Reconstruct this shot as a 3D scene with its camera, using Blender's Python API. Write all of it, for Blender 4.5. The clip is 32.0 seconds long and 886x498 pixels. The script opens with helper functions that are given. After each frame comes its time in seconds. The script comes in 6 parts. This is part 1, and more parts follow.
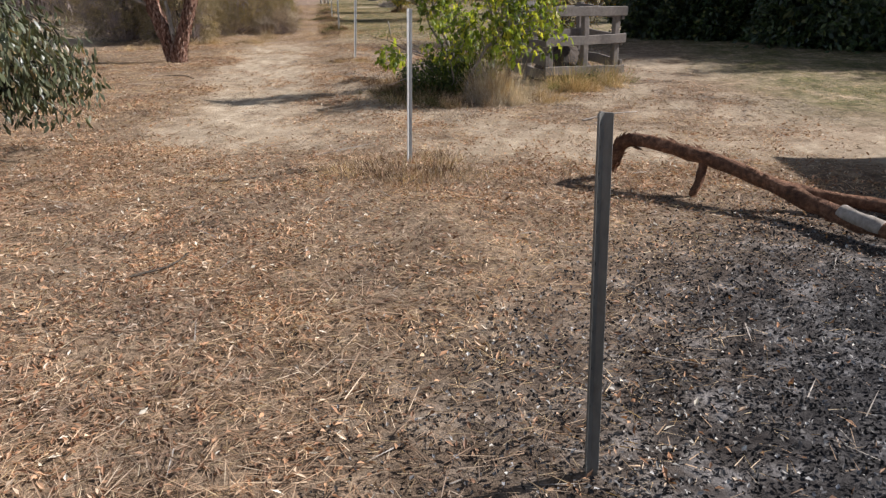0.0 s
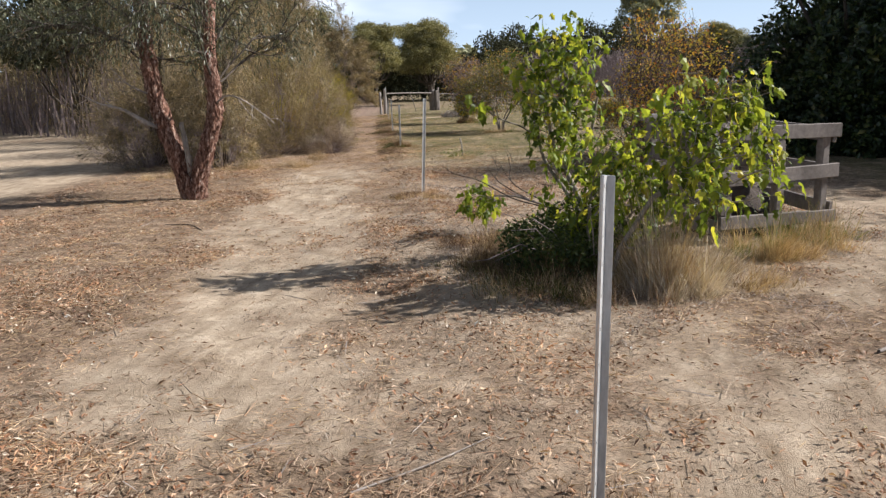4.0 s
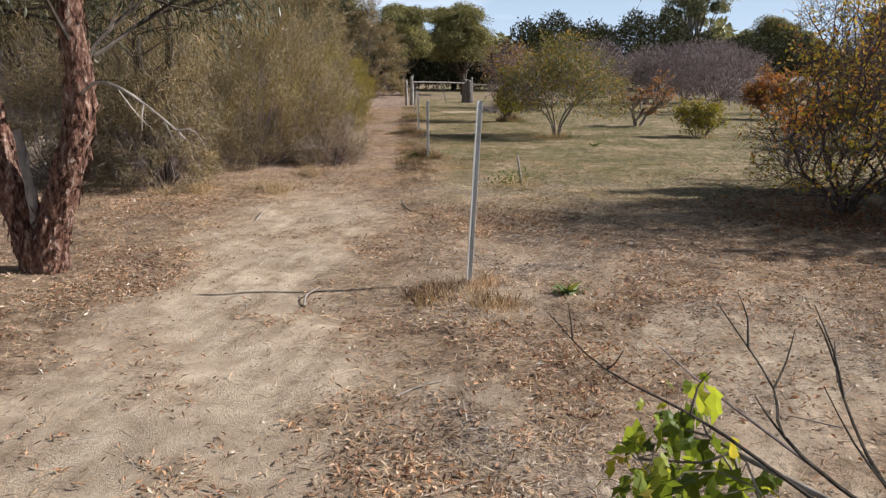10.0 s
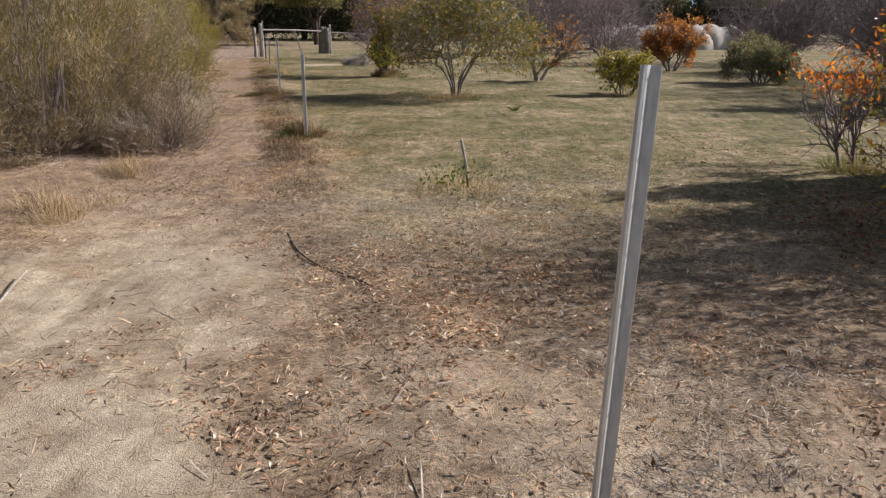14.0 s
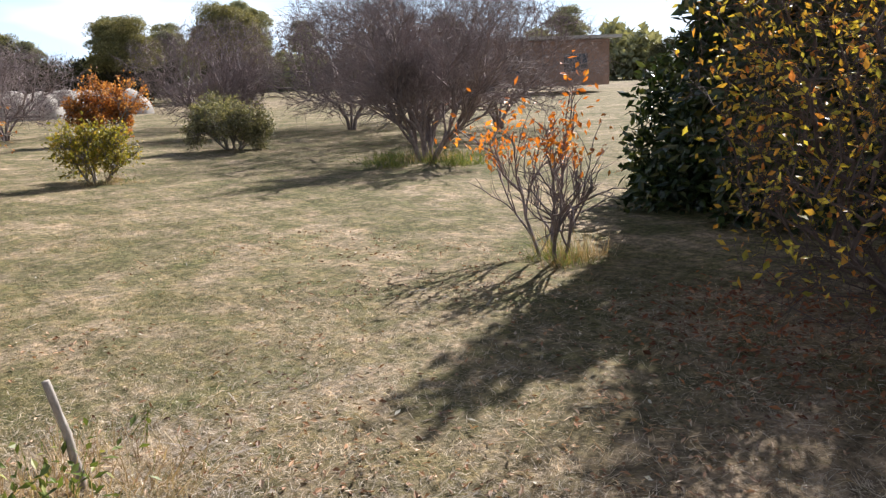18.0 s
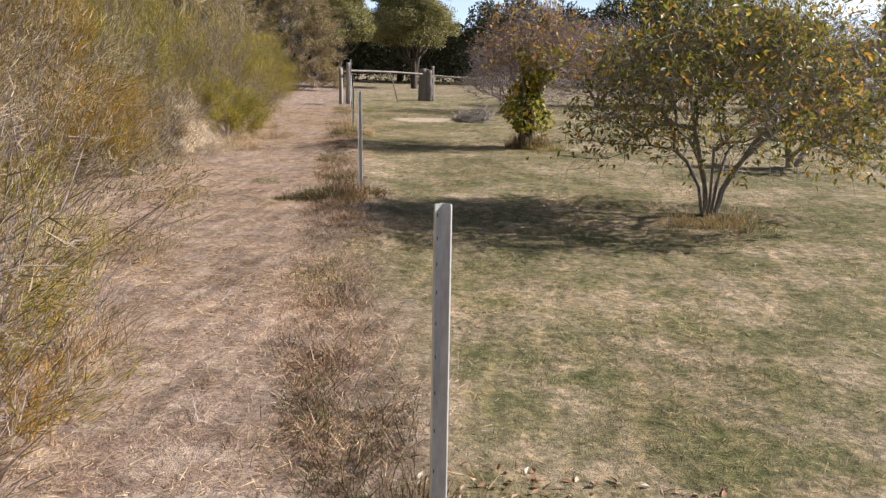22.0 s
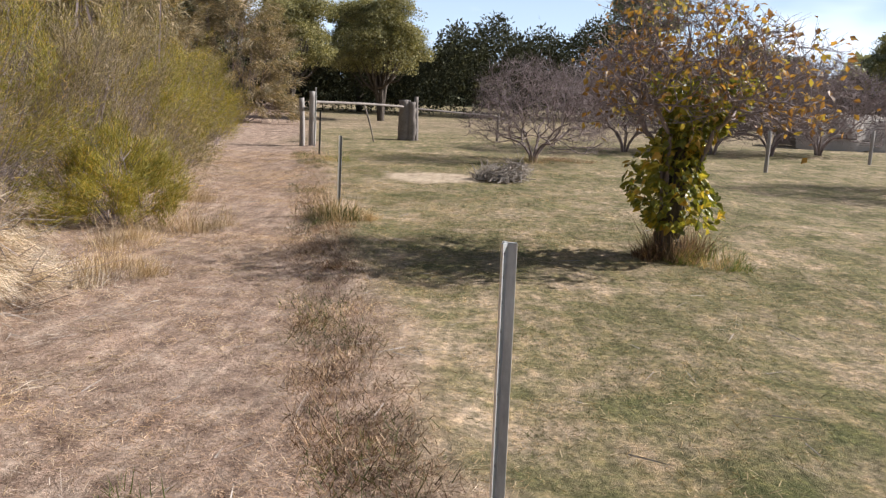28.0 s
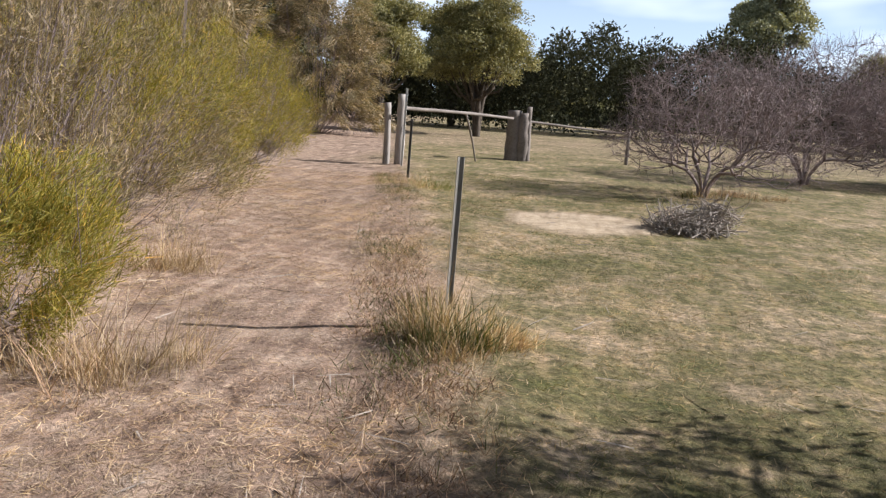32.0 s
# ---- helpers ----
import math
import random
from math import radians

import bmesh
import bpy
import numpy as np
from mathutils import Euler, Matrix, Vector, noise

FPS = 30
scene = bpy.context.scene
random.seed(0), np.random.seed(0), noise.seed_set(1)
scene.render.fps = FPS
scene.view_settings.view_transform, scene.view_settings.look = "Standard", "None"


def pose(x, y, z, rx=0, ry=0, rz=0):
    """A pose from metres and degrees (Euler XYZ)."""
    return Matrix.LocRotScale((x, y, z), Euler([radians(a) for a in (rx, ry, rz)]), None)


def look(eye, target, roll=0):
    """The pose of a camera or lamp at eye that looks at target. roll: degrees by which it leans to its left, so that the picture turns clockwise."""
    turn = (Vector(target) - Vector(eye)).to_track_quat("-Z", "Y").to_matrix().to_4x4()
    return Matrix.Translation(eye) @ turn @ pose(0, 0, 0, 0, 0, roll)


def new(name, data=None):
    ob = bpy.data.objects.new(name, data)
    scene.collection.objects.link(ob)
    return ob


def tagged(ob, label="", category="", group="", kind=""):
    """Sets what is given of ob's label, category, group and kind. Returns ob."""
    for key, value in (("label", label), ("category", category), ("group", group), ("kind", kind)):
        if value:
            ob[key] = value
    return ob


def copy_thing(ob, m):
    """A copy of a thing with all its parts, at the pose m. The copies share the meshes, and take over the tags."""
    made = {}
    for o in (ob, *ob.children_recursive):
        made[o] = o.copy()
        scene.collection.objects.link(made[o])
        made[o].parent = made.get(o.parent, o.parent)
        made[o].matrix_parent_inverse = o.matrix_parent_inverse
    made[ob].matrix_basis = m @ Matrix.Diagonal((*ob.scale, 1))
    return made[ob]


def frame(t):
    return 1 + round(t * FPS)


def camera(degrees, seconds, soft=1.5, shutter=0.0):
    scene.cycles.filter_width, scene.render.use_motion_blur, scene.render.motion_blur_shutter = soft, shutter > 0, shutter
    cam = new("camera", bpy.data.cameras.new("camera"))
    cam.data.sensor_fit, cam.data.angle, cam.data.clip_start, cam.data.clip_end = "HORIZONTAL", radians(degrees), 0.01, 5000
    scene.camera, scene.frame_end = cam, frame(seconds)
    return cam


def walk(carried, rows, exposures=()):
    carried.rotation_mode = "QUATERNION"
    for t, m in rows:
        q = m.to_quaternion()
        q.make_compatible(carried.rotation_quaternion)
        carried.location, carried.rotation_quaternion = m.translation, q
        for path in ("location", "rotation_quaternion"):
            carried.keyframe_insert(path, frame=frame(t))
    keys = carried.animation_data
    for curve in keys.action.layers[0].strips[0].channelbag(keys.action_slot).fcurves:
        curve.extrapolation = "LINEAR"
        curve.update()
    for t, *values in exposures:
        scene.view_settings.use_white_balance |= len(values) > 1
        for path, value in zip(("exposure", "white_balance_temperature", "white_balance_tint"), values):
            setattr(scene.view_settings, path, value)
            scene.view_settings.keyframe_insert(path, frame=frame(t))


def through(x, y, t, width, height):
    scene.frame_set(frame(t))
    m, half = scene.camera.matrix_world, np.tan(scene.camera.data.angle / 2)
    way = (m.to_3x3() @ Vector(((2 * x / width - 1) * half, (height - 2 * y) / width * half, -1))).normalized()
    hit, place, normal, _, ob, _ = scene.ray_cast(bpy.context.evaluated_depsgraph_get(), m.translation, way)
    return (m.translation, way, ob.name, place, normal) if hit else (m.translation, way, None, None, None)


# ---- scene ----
# ---- camera and walk ----
cam = camera(58.9, 32.0, soft=1.35)
PATH = [
    (0, (1.794, 0.271, 1.578), (1.578, 2.148, 0.922), -0.7),
    (0.5, (1.713, 0.79, 1.556), (1.505, 2.685, 0.951), -1.6),
    (1, (1.572, 1.356, 1.569), (1.322, 3.237, 0.939), -1.2),
    (1.5, (1.471, 1.865, 1.582), (1.276, 3.748, 0.935), -1.0),
    (2, (1.352, 2.458, 1.612), (1.062, 4.343, 1.009), -1.1),
    (2.5, (1.178, 2.963, 1.626), (0.888, 4.881, 1.142), -2.6),
    (3, (1.0, 3.555, 1.612), (0.707, 5.48, 1.154), -2.8),
    (3.5, (0.838, 4.093, 1.617), (0.452, 6.013, 1.211), -1.9),
    (5.5, (0.491, 5.829, 1.603), (0.245, 7.754, 1.117), -2.2),
    (6, (0.418, 6.335, 1.635), (0.143, 8.239, 1.088), -1.8),
    (6.5, (0.26, 6.743, 1.653), (0.028, 8.683, 1.226), -1.4),
    (7, (0.19, 7.256, 1.659), (-0.194, 9.194, 1.345), -1.7),
    (7.5, (0.172, 7.686, 1.648), (-0.312, 9.606, 1.368), -2.0),
    (8, (0.155, 8.24, 1.636), (-0.332, 10.158, 1.342), -1.7),
    (8.5, (0.096, 8.77, 1.657), (-0.473, 10.667, 1.374), -1.4),
    (9, (-0.169, 9.256, 1.629), (-0.632, 11.142, 1.151), -0.8),
    (9.5, (-0.434, 9.789, 1.599), (-0.881, 11.68, 1.126), -0.3),
    (10, (-0.689, 10.303, 1.627), (-1.108, 12.21, 1.194), 0.0),
    (10.5, (-0.917, 10.757, 1.601), (-1.231, 12.667, 1.094), -0.3),
    (11, (-1.133, 11.298, 1.599), (-1.482, 13.214, 1.141), -0.4),
    (11.5, (-1.373, 11.805, 1.581), (-1.605, 13.746, 1.158), -0.7),
    (12, (-1.521, 12.364, 1.562), (-1.712, 14.315, 1.166), -0.7),
    (12.5, (-1.669, 12.868, 1.587), (-1.893, 14.821, 1.217), -0.9),
    (13, (-1.833, 13.425, 1.562), (-1.949, 15.374, 1.132), -1.2),
    (13.5, (-1.902, 13.899, 1.535), (-2.051, 15.819, 0.995), 0.1),
    (14, (-2.1, 14.513, 1.521), (-2.152, 16.435, 0.97), 0.1),
    (14.5, (-2.172, 15.057, 1.497), (-2.18, 16.987, 0.972), -0.9),
    (15, (-2.224, 15.651, 1.558), (-2.079, 17.589, 1.082), 0.1),
    (15.5, (-2.361, 16.138, 1.614), (-1.797, 18.017, 1.226), -0.3),
    (17.5, (-2.714, 18.526, 1.483), (-1.607, 20.135, 1.05), -2.6),
    (18, (-2.815, 18.98, 1.505), (-1.53, 20.45, 1.078), -2.0),
    (18.5, (-2.893, 19.489, 1.509), (-1.677, 21.032, 1.134), -2.0),
    (19, (-3.134, 19.968, 1.481), (-2.253, 21.722, 1.096), -0.8),
    (19.5, (-3.322, 20.446, 1.533), (-2.883, 22.352, 1.116), -0.1),
    (20, (-3.477, 21.036, 1.546), (-3.467, 22.984, 1.095), 0.4),
    (20.5, (-3.642, 21.512, 1.52), (-3.693, 23.453, 1.041), 1.1),
    (21, (-3.738, 22.169, 1.492), (-3.953, 24.099, 1.011), 1.1),
    (21.5, (-3.889, 22.708, 1.499), (-4.251, 24.64, 1.127), 0.5),
    (22, (-4.01, 23.279, 1.49), (-4.272, 25.209, 1.037), 1.5),
    (22.5, (-4.176, 23.906, 1.5), (-4.465, 25.814, 0.975), 1.4),
    (23, (-4.42, 24.494, 1.494), (-4.666, 26.43, 1.059), 1.8),
    (23.5, (-4.596, 25.11, 1.506), (-4.903, 27.055, 1.157), 0.6),
    (24, (-4.817, 25.678, 1.468), (-5.195, 27.612, 1.126), 1.1),
    (24.5, (-5.046, 26.297, 1.462), (-5.298, 28.243, 1.075), 0.4),
    (25, (-5.281, 26.779, 1.512), (-5.653, 28.689, 1.054), 1.0),
    (25.5, (-5.48, 27.393, 1.501), (-5.753, 29.311, 1.006), 1.0),
    (26, (-5.687, 28.098, 1.499), (-6.01, 30.037, 1.135), 0.4),
    (26.5, (-5.909, 28.678, 1.507), (-6.086, 30.642, 1.172), 0.5),
    (28.5, (-6.535, 30.917, 1.575), (-6.671, 32.873, 1.184), 2.5),
    (29, (-6.822, 31.614, 1.455), (-6.993, 33.574, 1.096), 0.7),
    (29.5, (-6.944, 32.241, 1.425), (-7.13, 34.215, 1.167), 1.2),
    (30, (-7.063, 32.917, 1.397), (-7.306, 34.872, 1.052), 0.9),
    (30.5, (-7.098, 33.501, 1.4), (-7.395, 35.453, 1.085), 0.2),
    (31, (-7.218, 34.16, 1.403), (-7.594, 36.086, 1.013), 1.8),
    (31.5, (-7.454, 34.884, 1.331), (-7.704, 36.829, 0.935), 3.0),
    (32, (-7.607, 35.592, 1.289), (-7.949, 37.531, 0.938), 3.8),
]
walk(cam, [(t, look(eye, target, roll)) for t, eye, target, roll in PATH], exposures=[(0, 0.72, 6130, 13), (3, 0.7, 6130, 13), (7, 1.0, 6130, 13), (8, 0.84, 6130, 13), (9, 0.66, 6130, 13), (10, 0.62, 6130, 13), (14, 0.64, 6130, 13), (16.5, 1.2, 6130, 13), (18.5, 1.2, 6130, 13), (21, 0.98, 6130, 13), (26, 0.98, 6130, 13), (32, 0.97, 6130, 13)])

# ---- world, sun and sky ----
SUN_DIR = Vector((0.955, 0.295, 0)).normalized()
SUN_ELEV = radians(34.0)
world = bpy.data.worlds.new("world")
scene.world = world
world.use_nodes = True
wn = world.node_tree
wn.nodes.clear()
sky = wn.nodes.new("ShaderNodeTexSky")
sky.sky_type = "NISHITA"
sky.sun_disc = False
sky.sun_elevation = SUN_ELEV
sky.sun_rotation = math.atan2(SUN_DIR.x, SUN_DIR.y)
sky.dust_density = 0.6
sky.air_density = 1.0
sky.ozone_density = 2.5
wco = wn.nodes.new("ShaderNodeTexCoord")
wmap = wn.nodes.new("ShaderNodeMapping")
wmap.inputs["Scale"].default_value = (1.3, 1.3, 4.5)
wnoise = wn.nodes.new("ShaderNodeTexNoise")
wnoise.inputs["Scale"].default_value = 1.7
wnoise.inputs["Detail"].default_value = 4.0
wnoise.inputs["Roughness"].default_value = 0.52
wramp = wn.nodes.new("ShaderNodeValToRGB")
wramp.color_ramp.elements[0].position = 0.5
wramp.color_ramp.elements[1].position = 0.78
wmix = wn.nodes.new("ShaderNodeMixRGB")
wmix.inputs[2].default_value = (27.0, 27.5, 28.3, 1)
wbg = wn.nodes.new("ShaderNodeBackground")
wbg.inputs["Strength"].default_value = 0.032
wout = wn.nodes.new("ShaderNodeOutputWorld")
wn.links.new(wco.outputs["Generated"], wmap.inputs["Vector"])
wn.links.new(wmap.outputs[0], wnoise.inputs["Vector"])
wn.links.new(wnoise.outputs[0], wramp.inputs[0])
wn.links.new(wramp.outputs[0], wmix.inputs[0])
whaze = wn.nodes.new("ShaderNodeMixRGB")
whaze.inputs[2].default_value = (16.5, 20.5, 25.0, 1)
wsep = wn.nodes.new("ShaderNodeSeparateXYZ")
wlow = wn.nodes.new("ShaderNodeValToRGB")
wlow.color_ramp.elements[0].position = 0.0
wlow.color_ramp.elements[0].color = (0.75, 0.75, 0.75, 1)
wlow.color_ramp.elements[1].position = 0.36
wlow.color_ramp.elements[1].color = (0.0, 0.0, 0.0, 1)
wn.links.new(wco.outputs["Generated"], wsep.inputs[0])
wn.links.new(wsep.outputs[2], wlow.inputs[0])
wn.links.new(wlow.outputs[0], whaze.inputs[0])
wn.links.new(sky.outputs[0], whaze.inputs[1])
wn.links.new(whaze.outputs[0], wmix.inputs[1])
wn.links.new(wmix.outputs[0], wbg.inputs[0])
wn.links.new(wbg.outputs[0], wout.inputs[0])

sun = new("sun", bpy.data.lights.new("sun", "SUN"))
sun.data.energy = 5.0
sun.data.angle = radians(0.55)
sun.data.color = (1.0, 0.95, 0.88)
sun.matrix_world = look((0, 0, 30), Vector((0, 0, 30)) - (SUN_DIR * math.cos(SUN_ELEV) + Vector((0, 0, math.sin(SUN_ELEV)))))


# ---- mesh helpers ----
def mesh_np(name, verts, quads, mats, smooth=False):
    """A mesh from arrays of corners and four-sided faces."""
    verts, quads = np.asarray(verts, np.float32), np.asarray(quads, np.int32)
    me = bpy.data.meshes.new(name)
    me.vertices.add(len(verts))
    me.vertices.foreach_set("co", verts.ravel())
    me.loops.add(quads.size)
    me.loops.foreach_set("vertex_index", quads.ravel())
    me.polygons.add(len(quads))
    me.polygons.foreach_set("loop_start", np.arange(0, quads.size, 4, dtype=np.int32))
    me.polygons.foreach_set("loop_total", np.full(len(quads), 4, np.int32))
    me.polygons.foreach_set("use_smooth", np.full(len(quads), smooth))
    me.update(calc_edges=True)
    for m in mats if isinstance(mats, (list, tuple)) else [mats]:
        me.materials.append(m)
    return me


class Geo:
    """Gathers pieces of geometry that become one mesh."""

    def __init__(self):
        self.v, self.f, self.n = [], [], 0

    def add(self, v, f):
        self.v.append(np.asarray(v, float))
        self.f.append(np.asarray(f, int) + self.n)
        self.n += len(v)
        return self

    def mesh(self, name, mat, smooth=False):
        if not self.v:
            return mesh_np(name, np.zeros((4, 3)), [[0, 1, 2, 3]], mat)
        return mesh_np(name, np.concatenate(self.v), np.concatenate(self.f), mat, smooth)


def unit(a):
    a = np.asarray(a, float)
    return a / np.maximum(np.linalg.norm(a, axis=-1, keepdims=True), 1e-9)


def tube(geo, pts, rad, n=6, cap=False):
    """A tapered round limb along a line of points."""
    pts, rad = np.asarray(pts, float), np.asarray(rad, float)
    t = unit(np.gradient(pts, axis=0))
    ref = np.array([0, 0, 1.0]) if abs(t[:, 2]).mean() < 0.8 else np.array([1.0, 0, 0])
    u = unit(np.cross(t, ref))
    w = np.cross(t, u)
    a = np.arange(n) * (2 * math.pi / n)
    ring = np.cos(a)[None, :, None] * u[:, None] + np.sin(a)[None, :, None] * w[:, None]
    v = (pts[:, None] + ring * rad.reshape(len(pts), -1, 1)).reshape(-1, 3)
    k = len(pts)
    i, j = np.meshgrid(np.arange(k - 1), np.arange(n), indexing="ij")
    f = np.stack([i * n + j, i * n + (j + 1) % n, (i + 1) * n + (j + 1) % n, (i + 1) * n + j], -1).reshape(-1, 4)
    if cap:
        v = np.concatenate([v, pts[-1:]])
        m = (k - 1) * n
        g = [[m + q, m + (q + 1) % n, m + (q + 2) % n, k * n] for q in range(0, n, 2)]
        f = np.concatenate([f, np.array(g)])
    geo.add(v, f)


def box(geo, a, b, wide, high, up=(0, 0, 1), warp=0.0, rng=None):
    """A sawn bar from a to b with slightly eased and uneven edges."""
    a, b = np.asarray(a, float), np.asarray(b, float)
    d = unit(b - a)
    s = unit(np.cross(d, up))
    w = np.cross(s, d)
    steps = 6
    e = min(wide, high) * 0.14
    prof = [(-wide / 2 + e, -high / 2), (wide / 2 - e, -high / 2), (wide / 2, -high / 2 + e), (wide / 2, high / 2 - e),
            (wide / 2 - e, high / 2), (-wide / 2 + e, high / 2), (-wide / 2, high / 2 - e), (-wide / 2, -high / 2 + e)]
    v = []
    for k in range(steps + 1):
        c = a + (b - a) * k / steps
        if rng is not None:
            c = c + s * rng.normal(0, warp) + w * rng.normal(0, warp)
        v += [c + s * x + w * y for x, y in prof]
    f = [[k * 8 + j, k * 8 + (j + 1) % 8, (k + 1) * 8 + (j + 1) % 8, (k + 1) * 8 + j] for k in range(steps) for j in range(8)]
    for m in (0, steps * 8):
        f += [[m, m + 1, m + 2, m + 7], [m + 2, m + 3, m + 6, m + 7], [m + 3, m + 4, m + 5, m + 6]]
    geo.add(v, f)


SHAPES = {
    "oval": ([(0, 0, 0), (0.45, 0.5, 0.12), (1, 0, -0.08), (0.45, -0.5, 0.12)], [(0, 1, 2, 3)]),
    "blade": ([(0, 0.5, 0), (0, -0.5, 0), (1, -0.12, 0), (1, 0.12, 0)], [(0, 1, 2, 3)]),
    "curved": ([(0, 0.5, 0), (0, -0.5, 0), (0.55, -0.4, 0.06), (0.55, 0.4, 0.06), (1, -0.05, -0.12), (1, 0.05, -0.12)], [(0, 1, 2, 3), (3, 2, 4, 5)]),
    "arch": ([(0, 0.5, 0), (0, -0.5, 0), (0.4, -0.45, 0), (0.4, 0.45, 0), (0.75, -0.3, 0), (0.75, 0.3, 0), (1, -0.05, 0), (1, 0.05, 0)], [(0, 1, 2, 3), (3, 2, 4, 5), (5, 4, 6, 7)]),
    "sickle": ([(0, 0, 0), (0.35, 0.5, 0), (0.35, -0.4, 0), (0.75, 0.15, 0.12), (0.75, -0.5, 0.12), (1, -0.55, 0.2)], [(0, 1, 2, 2), (1, 3, 4, 2), (3, 5, 4, 4)]),
    "lobed": ([(0.12, 0, -0.04), (0, 0.3, 0.05), (0.42, 0.56, 0.1), (0.64, 0.37, 0.06), (0.86, 0.22, -0.02), (1.04, 0, -0.16), (0.86, -0.22, -0.02), (0.64, -0.37, 0.06), (0.42, -0.56, 0.1), (0, -0.3, 0.05)],
              [(0, 3, 2, 1), (0, 5, 4, 3), (0, 7, 6, 5), (0, 9, 8, 7)]),
    "fig": ([(0, 0, 0), (0.12, 0.46, -0.04), (0.36, 0.24, 0.04), (0.62, 0.46, -0.1), (0.76, 0.2, 0.0), (1, 0, -0.22), (0.76, -0.2, 0.0), (0.62, -0.46, -0.1), (0.36, -0.24, 0.04), (0.12, -0.46, -0.04), (0.36, 0, 0.1), (0.68, 0, 0.06)],
            [(0, 10, 2, 1), (10, 11, 3, 2), (11, 5, 4, 3), (0, 9, 8, 10), (10, 8, 7, 11), (11, 7, 6, 5)]),
    "crumpled": ([(0, 0, 0), (0.4, 0.5, 0.3), (1, 0.05, 0.1), (0.55, -0.5, 0.35)], [(0, 1, 2, 3)]),
}
SHAPES["sickle"] = (SHAPES["sickle"][0], [(0, 1, 3, 2), (2, 3, 5, 4)])


def leaves(geo, rng, place, axis, length, width, shape="oval", face=None, face_mix=0.6, sag=None):
    """Leaves at the places, pointing along axis; face: the way their upper side tends to turn."""
    place, axis = np.asarray(place, float), unit(axis)
    k = len(place)
    if k == 0:
        return
    want = rng.normal(size=(k, 3)) * face_mix
    want = want + (np.array([0, 0, 1.0]) if face is None else np.asarray(face, float))
    side = unit(np.cross(want, axis))
    nor = np.cross(axis, side)
    length = np.broadcast_to(np.asarray(length, float), (k,))
    width = np.broadcast_to(np.asarray(width, float), (k,))
    pat, faces = SHAPES[shape]
    pat = np.array(pat, float)
    v = (place[:, None] + axis[:, None] * (pat[:, 0] * length[:, None])[..., None]
         + side[:, None] * (pat[:, 1] * width[:, None])[..., None] + nor[:, None] * (pat[:, 2] * width[:, None])[..., None])
    if sag is not None:
        v[:, :, 2] -= (np.broadcast_to(np.asarray(sag, float), (k,)) * length)[:, None] * pat[:, 0] ** 2
    f = np.array(faces)[None] + (np.arange(k) * len(pat))[:, None, None]
    geo.add(v.reshape(-1, 3), f.reshape(-1, 4))


def grow(rng, geo, tips, p, d, length, radius, level, spec):
    """One limb and what branches from it. tips gathers places and ways for the leaves."""
    n = 5 if level < 2 else 3
    pts, p, d = [np.array(p, float)], np.array(p, float), unit(d)
    ways = [d]
    for _ in range(n):
        d = unit(d + rng.normal(0, spec["wob"], 3) + np.array([0, 0, spec["up"][min(level, len(spec["up"]) - 1)]]))
        p = p + d * length / n
        pts.append(p)
        ways.append(d)
    end = 0.45 if level < spec["levels"] else 0.3
    rad = radius * np.linspace(1, end, n + 1)
    if level == 0:
        rad[0] *= spec.get("flare", 1.25)
    tube(geo if isinstance(geo, Geo) else geo[level >= 3], pts, rad, spec.get("sides", (8, 6, 4, 3, 3, 3, 3))[level])
    if level >= spec["levels"] - 1:
        for q in range(1, n + 1):
            tips.append((pts[q], ways[q]))
    if level >= spec["levels"]:
        return
    kids = spec["kids"][min(level, len(spec["kids"]) - 1)]
    kids = kids + (1 if rng.random() < 0.35 else 0)
    for c in range(kids):
        at = spec.get("low", 0.3) + (1 - spec.get("low", 0.3)) * (c + rng.random() * 0.8) / kids
        at = min(at, 1.0) * n
        lo = min(int(at), n - 1)
        base = pts[lo] + (pts[lo + 1] - pts[lo]) * (at - lo)
        w = unit(ways[lo + 1])
        out = unit(np.cross(w, rng.normal(size=3)))
        ang = spec["ang"] * rng.uniform(0.65, 1.3)
        grow(rng, geo, tips, base, w * math.cos(ang) + out * math.sin(ang), length * spec["ratio"] * rng.uniform(0.7, 1.2),
             radius * (0.62 if c < kids - 1 else 0.7), level + 1, spec)



